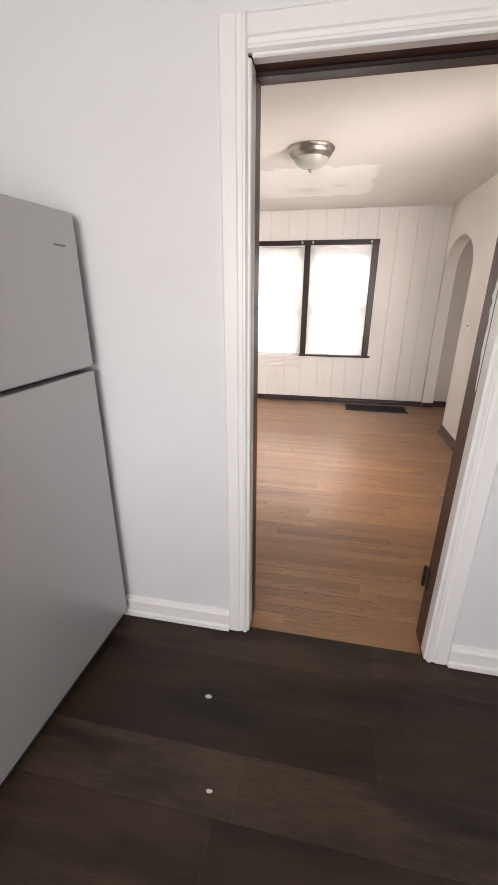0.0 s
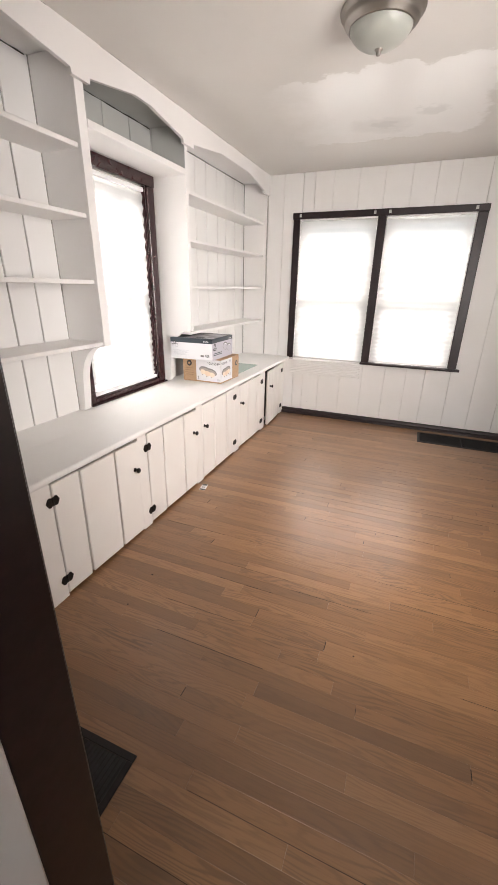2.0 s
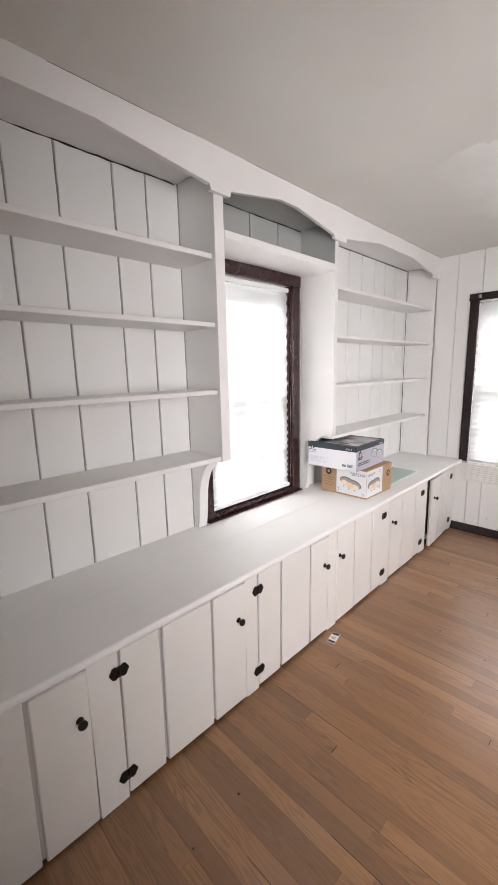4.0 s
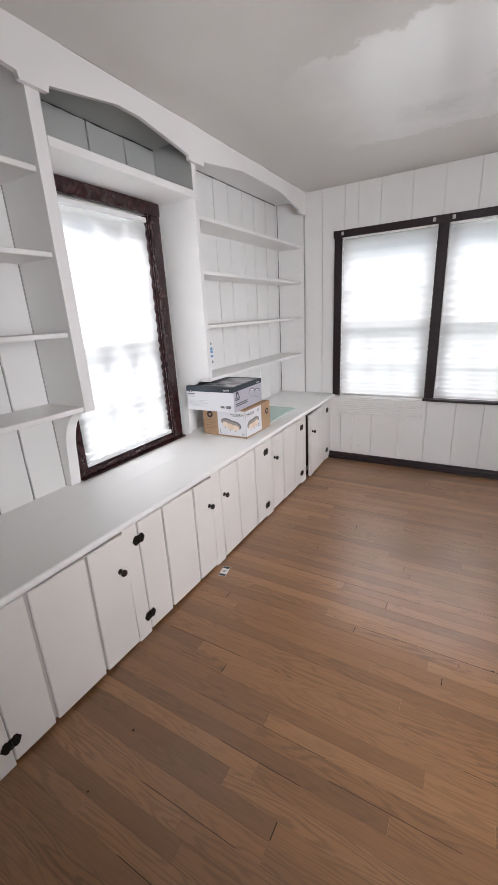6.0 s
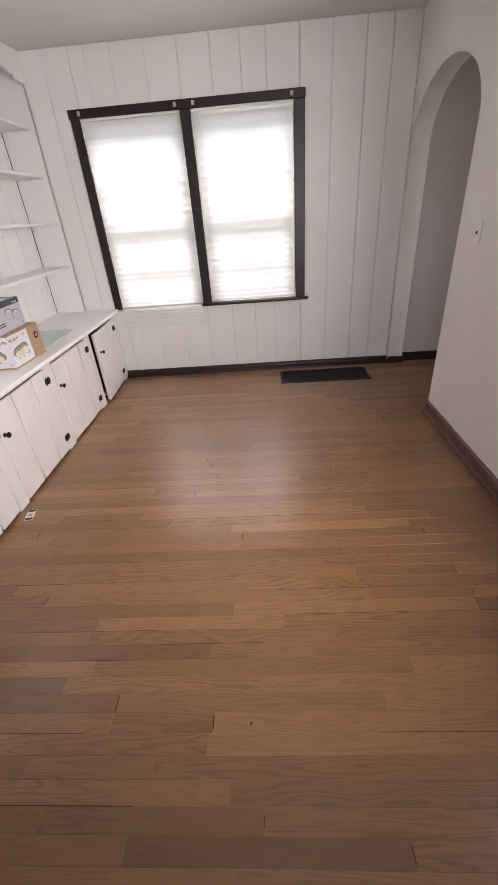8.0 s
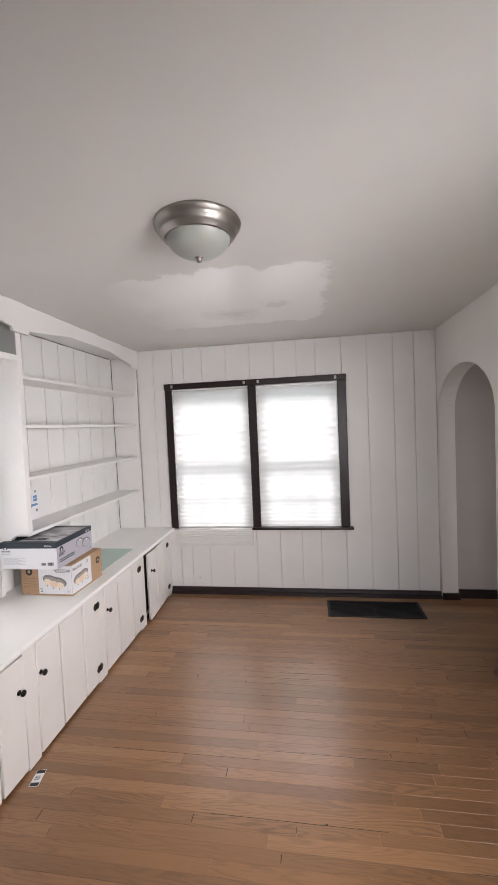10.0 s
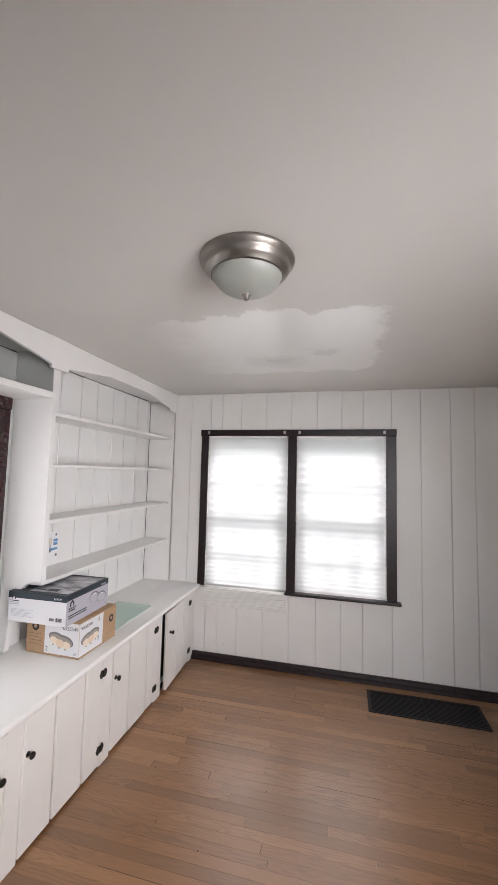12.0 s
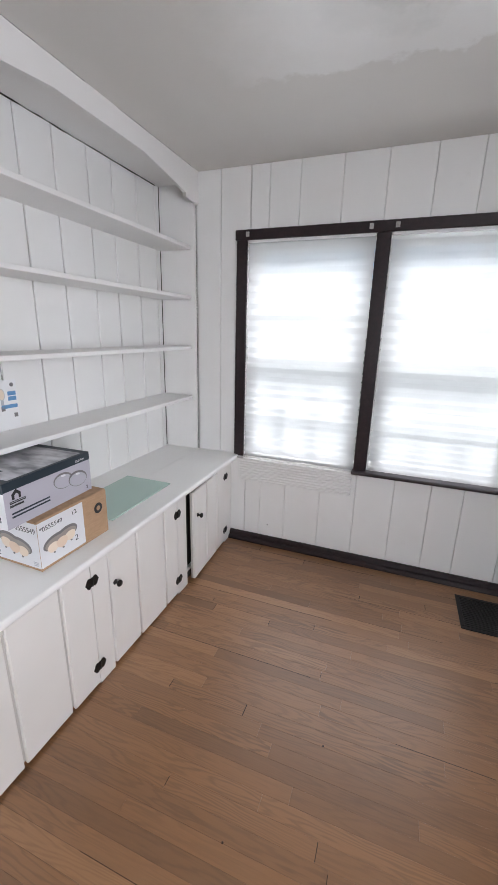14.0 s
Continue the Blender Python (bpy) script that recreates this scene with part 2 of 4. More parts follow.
PALE_INK = mat("pale_grey_ink", (0.45, 0.46, 0.5), 0.5)
BLUE_INK = mat("blue_ink", (0.13, 0.3, 0.55), 0.5)
AMBER = mat("printed_amber_glass", (0.74, 0.58, 0.45), 0.5)
CARTON_AMBER = mat("printed_cream_bowl", (0.78, 0.66, 0.54), 0.5)
SILVER_INK = mat("printed_silver", (0.19, 0.18, 0.18), 0.4)
TAUPE_INK = mat("printed_taupe", (0.33, 0.29, 0.26), 0.5)
BROWN_INK = mat("brown_ink", (0.25, 0.15, 0.09), 0.7)
PAPER = mat("white_paper", (0.82, 0.82, 0.83), 0.6)
DEBRIS = mat("pale_debris", (0.6, 0.57, 0.5), 0.7)
NAILHEAD = mat("dark_nail_mark", (0.03, 0.018, 0.012), 0.6)
FLOOR_JOINT = mat("dusty_floor_joint", (0.08, 0.042, 0.022), 0.8)
LAWN = mat("lawn", (0.06, 0.10, 0.035), 0.9)


def pane_mat():
    """Thin clear pane: straight through, with a faint mirror reflection."""
    m = bpy.data.materials.new("window_pane_glass")
    m.use_nodes = True
    n, l = m.node_tree.nodes, m.node_tree.links
    n.remove(n["Principled BSDF"])
    cl, gl, fr, mx = n.new("ShaderNodeBsdfTransparent"), n.new("ShaderNodeBsdfGlossy"), n.new("ShaderNodeFresnel"), n.new("ShaderNodeMixShader")
    gl.inputs["Roughness"].default_value = 0.02
    fr.inputs[0].default_value = 1.45
    l.new(fr.outputs[0], mx.inputs[0])
    l.new(cl.outputs[0], mx.inputs[1])
    l.new(gl.outputs[0], mx.inputs[2])
    l.new(mx.outputs[0], n["Material Output"].inputs[0])
    return m


PANE = pane_mat()
GREEN_GLASS = mat("green_tempered_glass", (0.66, 0.86, 0.78), 0.06)
nodes(GREEN_GLASS)[2].inputs["Transmission Weight"].default_value = 0.35


def shade_mat():
    """Sheer pleated paper: passes most of the daylight, partly straight through."""
    m = bpy.data.materials.new("pleated_shade_paper")
    m.use_nodes = True
    n, l = m.node_tree.nodes, m.node_tree.links
    n.remove(n["Principled BSDF"])
    out = n["Material Output"]
    tr, di, cl = n.new("ShaderNodeBsdfTranslucent"), n.new("ShaderNodeBsdfDiffuse"), n.new("ShaderNodeBsdfTransparent")
    tr.inputs[0].default_value = (0.42, 0.43, 0.425, 1)
    di.inputs[0].default_value = (0.85, 0.85, 0.85, 1)
    cl.inputs[0].default_value = (0.9, 0.9, 0.9, 1)
    a, b = n.new("ShaderNodeMixShader"), n.new("ShaderNodeMixShader")
    a.inputs[0].default_value = 0.25
    b.inputs[0].default_value = 0.15
    folds = n.new("ShaderNodeBsdfTranslucent")
    folds.inputs[0].default_value = (0.42, 0.43, 0.425, 1)
    l.new(n.new("ShaderNodeNewGeometry").outputs["True Normal"], folds.inputs["Normal"])
    both = n.new("ShaderNodeMixShader")
    both.inputs[0].default_value = 0.35
    l.new(tr.outputs[0], both.inputs[1])
    l.new(folds.outputs[0], both.inputs[2])
    l.new(both.outputs[0], a.inputs[1])
    l.new(di.outputs[0], a.inputs[2])
    l.new(a.outputs[0], b.inputs[1])
    l.new(cl.outputs[0], b.inputs[2])
    l.new(b.outputs[0], out.inputs[0])
    return m


SHADE = shade_mat()


# ---- mesh builders ----
def box(bm, x0, x1, y0, y1, z0, z1):
    v = [bm.verts.new((x, y, z)) for z in (z0, z1) for y in (y0, y1) for x in (x0, x1)]
    for q in ((0, 2, 3, 1), (4, 5, 7, 6), (0, 1, 5, 4), (1, 3, 7, 5), (3, 2, 6, 7), (2, 0, 4, 6)):
        bm.faces.new([v[i] for i in q])


def boxes(*list_of, bevel=0.0, seg=1):
    bm = bmesh.new()
    for b in list_of:
        box(bm, *b)
    if bevel:
        bmesh.ops.bevel(bm, geom=list(bm.edges), offset=bevel, segments=seg, affect="EDGES", profile=0.6)
    return bm


def prism(points, axis, a, b, bevel=0.0):
    """Extrudes a polygon. axis 'x': points are (y, z); 'y': (x, z); 'z': (x, y)."""
    bm = bmesh.new()

    def put(p, q):
        return {"x": (q, p[0], p[1]), "y": (p[0], q, p[1]), "z": (p[0], p[1], q)}[axis]
    lo = [bm.verts.new(put(p, a)) for p in points]
    hi = [bm.verts.new(put(p, b)) for p in points]
    bm.faces.new(lo)
    bm.faces.new(hi[::-1])
    for i in range(len(points)):
        j = (i + 1) % len(points)
        bm.faces.new((lo[j], lo[i], hi[i], hi[j]))
    bmesh.ops.recalc_face_normals(bm, faces=bm.faces)
    if bevel:
        bmesh.ops.bevel(bm, geom=list(bm.edges), offset=bevel, segments=1, affect="EDGES")
    return bm


def lathe(profile, seg=32, axis="z", centre=(0, 0, 0)):
    """Turns (radius, height) pairs about an axis."""
    bm = bmesh.new()
    rings = []
    for r, h in profile:
        ring = []
        for i in range(seg if r > 1e-6 else 1):
            a = 2 * math.pi * i / seg
            p = (r * math.cos(a), r * math.sin(a), h)
            if axis == "x":
                p = (h, p[0], p[1])
            ring.append(bm.verts.new(tuple(p[k] + centre[k] for k in range(3))))
        rings.append(ring)
    for A, B in zip(rings, rings[1:]):
        for i in range(seg):
            j = (i + 1) % seg
            a0, a1, b0, b1 = A[i % len(A)], A[j % len(A)], B[i % len(B)], B[j % len(B)]
            f = [a0, a1, b1, b0]
            f = [q for k, q in enumerate(f) if q not in f[:k]]
            if len(f) > 2:
                bm.faces.new(f)
    bmesh.ops.recalc_face_normals(bm, faces=bm.faces)
    for f in bm.faces:
        f.smooth = True
    return bm


def mesh_of(name, bm, material):
    me = bpy.data.meshes.new(name)
    bm.to_mesh(me)
    bm.free()
    me.materials.append(material)
    return me


def part(name, bm, material, parent=None, label="", at=(0, 0, 0)):
    ob = new(name, mesh_of(name, bm, material))
    ob.parent = parent
    ob.location = at
    return tagged(ob, label)


def thing(name, at, label, category, group="", turn=0):
    ob = new(name)
    ob.location = at
    ob.rotation_euler = (0, 0, radians(turn))
    ob.empty_display_size = 0.1
    return tagged(ob, label, category, group)


def structure(name, bm, material, label="", category="structure"):
    ob = part(name, bm, material, None, label)
    return tagged(ob, label, category, "", "structure")


FAR, WEST, EAST, CEIL = 5.66, -1.785, 1.275, 2.40
FLOOR = -0.016      # dining floor level
BACK = 1.56          # dining face of the wall with the doorway
KIT = 1.42           # kitchen face of the same wall
DX0, DX1, DH = -0.300, 0.455, 2.04
W1 = [(-1.17, -0.425), (-0.34, 0.405)]
WZ0, WZ1 = 0.645, 2.0
V0, V1, VZ0, VZ1 = 3.205, 3.91, 0.68, 1.985
CT = 0.64            # countertop height
FACE = -1.279        # cabinet face

# ---- ceiling, walls ----
structure("ceiling", boxes((-1.95, 3.2, KIT + 0.07, FAR + 0.2, CEIL, CEIL + 0.15)), CEILING, "white painted plaster ceiling with a glossy repaired patch", "ceiling")
structure("kitchen_ceiling", boxes((-1.95, 3.2, -1.6, KIT + 0.07, CEIL, CEIL + 0.15)), CEILING, "plain white painted kitchen ceiling", "ceiling")
structure("ground", boxes((-40, 40, -40, 60, -0.9, -0.6)), LAWN, "grass ground outside the house", "ground")

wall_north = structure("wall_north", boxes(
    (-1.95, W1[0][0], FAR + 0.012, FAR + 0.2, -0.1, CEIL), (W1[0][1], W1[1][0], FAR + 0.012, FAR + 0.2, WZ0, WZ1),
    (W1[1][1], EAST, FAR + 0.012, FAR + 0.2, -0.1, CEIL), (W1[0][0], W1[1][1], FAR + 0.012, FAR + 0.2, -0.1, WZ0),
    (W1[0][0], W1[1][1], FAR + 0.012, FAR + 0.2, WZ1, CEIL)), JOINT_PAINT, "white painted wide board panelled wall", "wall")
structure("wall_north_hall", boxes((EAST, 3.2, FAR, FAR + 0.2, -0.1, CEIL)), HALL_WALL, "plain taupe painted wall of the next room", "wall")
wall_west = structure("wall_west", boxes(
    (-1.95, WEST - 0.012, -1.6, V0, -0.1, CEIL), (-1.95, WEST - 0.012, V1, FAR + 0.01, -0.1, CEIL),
    (-1.95, WEST - 0.012, V0, V1, -0.1, VZ0), (-1.95, WEST - 0.012, V0, V1, VZ1, CEIL)), GREY_JOINT, "white painted board panelled wall behind shelves", "wall")


def arch_wall():
    """Wall with a round-headed opening, made as one outline."""
    y0, y1, spring, rise = 4.57, 5.62, 1.66, 0.36
    mid, half = (y0 + y1) / 2, (y1 - y0) / 2
    pts = [(2.7, -0.1), (y0, -0.1), (y0, spring)]
    for i in range(1, 24):
        a = math.pi - math.pi * i / 24
        pts.append((mid + half * math.cos(a), spring + rise * math.sin(a)))
    pts += [(y1, spring), (y1, -0.1), (FAR, -0.1), (FAR, CEIL), (2.7, CEIL)]
    bm = prism(pts, "x", EAST, EAST + 0.135)
    # Near end is out of view; its opening is added for the fill lamp.
    for b in ((BACK, 1.8, -0.1, CEIL), (1.8, 2.7, -0.1, 0.8), (1.8, 2.7, 2.05, CEIL)):
        box(bm, EAST, EAST + 0.135, *b)
    return bm


structure("wall_east", arch_wall(), WALL, "smooth cream painted plaster wall with arched opening", "wall")
structure("wall_south", boxes(
    (-1.95, DX0 - 0.02, KIT + 0.01, BACK - 0.01, -0.1, CEIL), (DX1 + 0.02, 3.2, KIT + 0.01, BACK - 0.01, -0.1, CEIL),
    (DX0 - 0.02, DX1 + 0.02, KIT + 0.01, BACK - 0.01, DH + 0.02, CEIL)), KITCHEN_WALL, "white painted plaster wall with a doorway", "wall")
structure("wall_south_dining", boxes(
    (WEST, DX0 - 0.02, BACK - 0.01, BACK, 0, CEIL), (DX1 + 0.02, EAST, BACK - 0.01, BACK, 0, CEIL),
    (DX0 - 0.02, DX1 + 0.02, BACK - 0.01, BACK, DH + 0.02, CEIL)), WALL, "cream painted plaster on the dining side", "wall")
structure("wall_south_kitchen", boxes(
    (-1.95, DX0 - 0.02, KIT, KIT + 0.01, 0, CEIL), (DX1 + 0.02, 2.0, KIT, KIT + 0.01, 0, CEIL),
    (DX0 - 0.02, DX1 + 0.02, KIT, KIT + 0.01, DH + 0.02, CEIL)), KITCHEN_WALL, "cool white painted kitchen plaster", "wall")
structure("wall_kitchen_west", boxes((-1.76, -1.72, -1.4, KIT, -0.1, CEIL)), KITCHEN_WALL, "plain white kitchen wall", "wall")
structure("wall_kitchen_east", boxes((1.9, 2.0, -1.6, KIT, -0.1, CEIL)), KITCHEN_WALL, "plain white kitchen wall", "wall")
# Unseen wall; the window opening is assumed, to admit the kitchen lamp.
structure("wall_kitchen_south", boxes(
    (-1.95, -1.0, -1.5, -1.4, -0.1, CEIL), (0.4, 2.0, -1.5, -1.4, -0.1, CEIL),
    (-1.0, 0.4, -1.5, -1.4, -0.1, 1.05), (-1.0, 0.4, -1.5, -1.4, 2.1, CEIL)), KITCHEN_WALL, "plain white kitchen wall with an assumed unseen window opening", "wall")
# Opening added for the hall fill lamp; this wall is out of view.
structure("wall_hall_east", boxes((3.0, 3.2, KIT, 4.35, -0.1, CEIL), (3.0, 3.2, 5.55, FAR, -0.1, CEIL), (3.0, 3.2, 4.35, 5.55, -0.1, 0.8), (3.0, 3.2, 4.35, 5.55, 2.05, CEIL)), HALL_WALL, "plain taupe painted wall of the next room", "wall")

# doorway lining
jl = structure("door_frame", boxes(
    (DX1, DX1 + 0.02, KIT + 0.05, BACK + 0.015, FLOOR, DH),
    (DX0 - 0.02, DX1 + 0.02, KIT + 0.03, BACK + 0.015, DH, DH + 0.02), bevel=0.002), DARK_RED, "dark red-brown worn wooden door lining", "door frame")
for nm, bx in (("left_casing", (DX0 - 0.10, DX0 - 0.004, BACK, BACK + 0.02, FLOOR, DH + 0.10)), ("right_casing", (DX1 + 0.004, DX1 + 0.10, BACK, BACK + 0.02, FLOOR, DH + 0.10)),
               ("head_casing", (DX0 - 0.004, DX1 + 0.004, BACK, BACK + 0.02, DH + 0.004, DH + 0.10))):
    part("dining_casing", boxes(bx, bevel=0.003), DARK, jl, "dark stained wooden casing")


def casing_profile(w):
    """Painted kitchen casing: flat board, raised inner bead and rounded edge (offset from opening, depth)."""
    return [(0, 0), (0, 0.012), (0.006, 0.02), (0.013, 0.02), (0.018, 0.014), (0.03, 0.014), (0.034, 0.019), (w - 0.006, 0.019), (w, 0.013), (w, 0)]


CW = 0.082
pl = casing_profile(CW)
part("kitchen_casing", prism([(DX0 - 0.008 - a, KIT - d) for a, d in pl], "z", 0, DH + 0.008 + CW), TRIM, jl, "white painted moulded casing")
part("kitchen_casing", prism([(DX1 + 0.008 + a, KIT - d) for a, d in pl], "z", 0, DH + 0.008 + CW), TRIM, jl, "white painted moulded casing")
part("kitchen_casing", prism([(KIT - d, DH + 0.008 + a) for a, d in pl], "x", DX0 - 0.008, DX1 + 0.008), TRIM, jl, "white painted moulded casing")
part("painted_stop", boxes((DX0 - 0.02, DX0 + 0.002, KIT - 0.01, KIT + 0.06, 0, DH), (DX1 - 0.002, DX1 + 0.02, KIT - 0.01, KIT + 0.05, 0, DH),
     (DX0 + 0.002, DX1 - 0.002, KIT - 0.01, KIT + 0.03, DH - 0.002, DH + 0.02), bevel=0.004), TRIM, jl, "white painted chipped edge")
part("shadow_stop", boxes((DX0, DX1, KIT + 0.07, KIT + 0.105, DH - 0.012, DH), bevel=0.002), DARK, jl, "dark stained door stop")
part("left_lining", boxes((DX0 - 0.02, DX0, KIT + 0.06, BACK + 0.015, FLOOR, DH), bevel=0.002), DARK, jl, "dark brown-black wooden lining")
hinge_leaf = part("door_hinge", boxes((DX1 - 0.004, DX1, BACK - 0.02, BACK + 0.012, 0.255, 0.35), bevel=0.0015), IRON, jl, "dark old hinge knuckle left on the frame")
part("hinge_knuckle", lathe([(0, 0.245), (0.006, 0.25), (0.0075, 0.262), (0.0075, 0.30), (0.006, 0.302), (0.0075, 0.304), (0.0075, 0.345), (0.005, 0.352), (0, 0.356)], 14, "z", (DX1 - 0.012, BACK + 0.016, 0)), IRON, hinge_leaf)

# baseboards
structure("baseboard_north", prism([(FAR, FLOOR), (FAR - 0.046, FLOOR), (FAR - 0.044, 0.0), (FAR - 0.036, 0.01), (FAR - 0.022, 0.014), (FAR - 0.018, 0.034), (FAR - 0.008, 0.044), (FAR, 0.044)], "x", -1.287, EAST), DARK, "dark stained wooden baseboard", "baseboard")
structure("baseboard_east", prism([(EAST, FLOOR), (EAST - 0.034, FLOOR), (EAST - 0.032, 0.0), (EAST - 0.018, 0.008), (EAST - 0.015, 0.06), (EAST - 0.006, 0.07), (EAST, 0.07)], "y", BACK + 0.02, 4.572), BASE_WOOD, "worn brown wooden baseboard with scuffed paint", "baseboard")
structure("baseboard_arch", boxes((EAST, EAST + 0.15, 5.60, 5.62, FLOOR, 0.045), bevel=0.003), DARK, "dark stained wooden baseboard round the arch foot", "baseboard")
structure("baseboard_arch_near", boxes((EAST, EAST + 0.15, 4.572, 4.59, FLOOR, 0.07), bevel=0.003), BASE_WOOD, "worn brown wooden baseboard", "baseboard")
structure("baseboard_hall", boxes((EAST + 0.15, 3.0, FAR - 0.018, FAR, FLOOR, 0.065), bevel=0.004), DARK, "dark stained wooden baseboard", "baseboard")
for a, b in ((-1.72, DX0 - 0.008 - CW), (DX1 + 0.008 + CW, 1.9)):
    structure("baseboard_kitchen", prism([(KIT, 0), (KIT - 0.03, 0), (KIT - 0.028, 0.02), (KIT - 0.02, 0.028), (KIT - 0.02, 0.08), (KIT - 0.012, 0.095), (KIT, 0.1)], "x", a, b), TRIM, "white painted moulded baseboard", "baseboard")


# ---- windows ----
def sash(bm_list, lo, hi, z0, z1, depth, axis, at):
    """Sash rails, stiles and muntins (3 by 2 panes)."""
    r, mn = 0.045, 0.02
    out = [(lo, lo + r, z0, z1), (hi - r, hi, z0, z1), (lo + r, hi - r, z0, z0 + r), (lo + r, hi - r, z1 - r, z1)]
    for k in (1, 2):
        c = lo + r + (hi - lo - 2 * r) * k / 3
        out.append((c - mn / 2, c + mn / 2, z0 + r, z1 - r))
    c = (z0 + z1) / 2
    w3 = (hi - lo - 2 * r) / 3
    for k in range(3):
        out.append((lo + r + k * w3 + mn / 2, lo + r + (k + 1) * w3 - mn / 2, c - mn / 2, c + mn / 2))
    for a, b, c0, c1 in out:
        if axis == "y":
            bm_list.append((a, b, at, at + depth, c0, c1))
        else:
            bm_list.append((at - depth, at, a, b, c0, c1))


def pleated(lo, hi, z0, z1, axis, at, tight=0.034, loose=0.068):
    """Accordion shade as one folded sheet; its folds bunch up towards the bottom."""
    bm = bmesh.new()
    z, i, rows = z0, 0, []
    while True:
        f = min(1.0, (z - z0) / 0.8)
        d = (0.0085 - 0.001 * f) * (1 if i % 2 else -1)
        row = []
        for u in (lo, hi):
            jig = 0.001 * math.sin(i * 1.7 + u * 9)
            cut = (0.006 if i % 2 else 0.0) * (1 if u == lo else -1)
            row.append(bm.verts.new((u + cut, at + d + jig, z) if axis == "y" else (at + d + jig, u + cut, z)))
        rows.append(row)
        if z >= z1:
            break
        z, i = min(z1, z + (tight + (loose - tight) * f) / 2), i + 1
    for a, b in zip(rows, rows[1:]):
        bm.faces.new((a[0], a[1], b[1], b[0])).smooth = True
    return bm


win = tagged(thing("window_1", (0, 0, 0), "double window in dark stained casing with white pleated shades drawn", "window"), kind="structure")
y = FAR
wf = part("window_frame", boxes((-1.24, -1.174, y - 0.024, y, WZ0 - 0.015, 2.0), (0.41, 0.49, y - 0.024, y, WZ0, 2.0), (-0.421, -0.346, y - 0.024, y + 0.1, WZ0 - 0.02, 2.0),
     (-1.248, 0.494, y - 0.028, y, 2.0, 2.057), bevel=0.004), DARK, win, "dark stained wooden casing")
part("window_sill", boxes((-0.43, 0.52, y - 0.055, y + 0.03, 0.62, 0.642), bevel=0.006, seg=2), DARK, win, "dark stained projecting sill")
part("left_sill", boxes((-1.27, -1.165, y - 0.04, y, 0.618, 0.632), bevel=0.003), BRACKET, win, "short worn sill end")
for a, b in W1:
    bl = []
    sash(bl, a + 0.015, b - 0.015, 1.315, WZ1, 0.035, "y", y + 0.11)
    part("upper_sash", boxes(*bl), TRIM, win, "white painted sash with muntins")
    bl = []
    sash(bl, a + 0.015, b - 0.015, WZ0, 1.355, 0.035, "y", y + 0.072)
    part("lower_sash", boxes(*bl), TRIM, win, "white painted sash with muntins")
    pn = part("pane", boxes((a + 0.03, b - 0.03, y + 0.125, y + 0.129, 1.34, WZ1 - 0.03)), PANE, win)
    pn.visible_shadow = False
    pn = part("pane", boxes((a + 0.03, b - 0.03, y + 0.087, y + 0.091, WZ0 + 0.03, 1.33)), PANE, win)
    pn.visible_shadow = False
for (a, b), zb in zip(W1, (0.634, WZ0 + 0.004)):
    sh = thing("pleated_shade", ((a + b) / 2, y, 0), "white pleated paper shade drawn fully down in window", "window shade", "pleated shades")
    part("fabric", pleated(a - 0.003 - (a + b) / 2, b + 0.003 - (a + b) / 2, zb, WZ1 - 0.012, "y", 0.004), SHADE, sh)
    part("head_rail", boxes((a + 0.006 - (a + b) / 2, b - 0.006 - (a + b) / 2, -0.012, 0.01, WZ1 - 0.014, WZ1)), PAPER, sh)
for x in (-1.167, -0.452, -0.318, 0.395):
    bk = thing("curtain_bracket", (x, y - 0.028, 2.03), "small pale metal curtain bracket screwed to dark casing", "bracket", "curtain brackets")
    part("plate", boxes((-0.011, 0.011, -0.004, 0, -0.014, 0.014), bevel=0.0015), BRACKET, bk)
    part("cup", lathe([(0, -0.012), (0.007, -0.012), (0.008, -0.004), (0.008, 0)], 10, "x"), BRACKET, bk).rotation_euler = (0, 0, radians(90))

win2 = tagged(thing("window_2", (0, 0, 0), "single window in dark red-brown casing above the counter with shade drawn", "window"), kind="structure")
x = WEST
part("window_frame", boxes((x, x + 0.024, 3.136, V0, CT + 0.001, VZ1), (x, x + 0.024, V1, 3.985, CT + 0.001, VZ1), (x, x + 0.028, 3.136, 3.989, VZ1, 2.053), bevel=0.004), MAROON, win2, "dark red-brown moulded casing")
part("window_sill", boxes((x - 0.06, x + 0.045, 3.15, 3.995, CT + 0.001, VZ0 - 0.03), (x - 0.08, x + 0.02, V0, V1, VZ0 - 0.03, VZ0), bevel=0.005), MAROON, win2, "dark red-brown sill with chipped edge")
part("inner_stop", boxes((x - 0.05, x, V0, V0 + 0.014, VZ0, VZ1), (x - 0.05, x, V1 - 0.014, V1, VZ0, VZ1)), MAROON, win2)
bl = []
sash(bl, V0 + 0.014, V1 - 0.014, 1.33, VZ1, 0.035, "x", x - 0.11)
part("upper_sash", boxes(*bl), TRIM, win2, "white painted sash with muntins")
bl = []
sash(bl, V0 + 0.014, V1 - 0.014, VZ0, 1.37, 0.035, "x", x - 0.072)
part("lower_sash", boxes(*bl), TRIM, win2, "white painted sash with muntins")
pn = part("pane", boxes((x - 0.129, x - 0.125, V0 + 0.03, V1 - 0.03, 1.36, VZ1 - 0.03)), PANE, win2)
pn.visible_shadow = False
pn = part("pane", boxes((x - 0.092, x - 0.088, V0 + 0.03, V1 - 0.03, VZ0 + 0.03, 1.35)), PANE, win2)
pn.visible_shadow = False
sh = thing("pleated_shade", (x, (V0 + V1) / 2, 0), "white pleated paper shade drawn down in the side window", "window shade", "pleated shades")
hw = (V1 - V0) / 2 - 0.0145
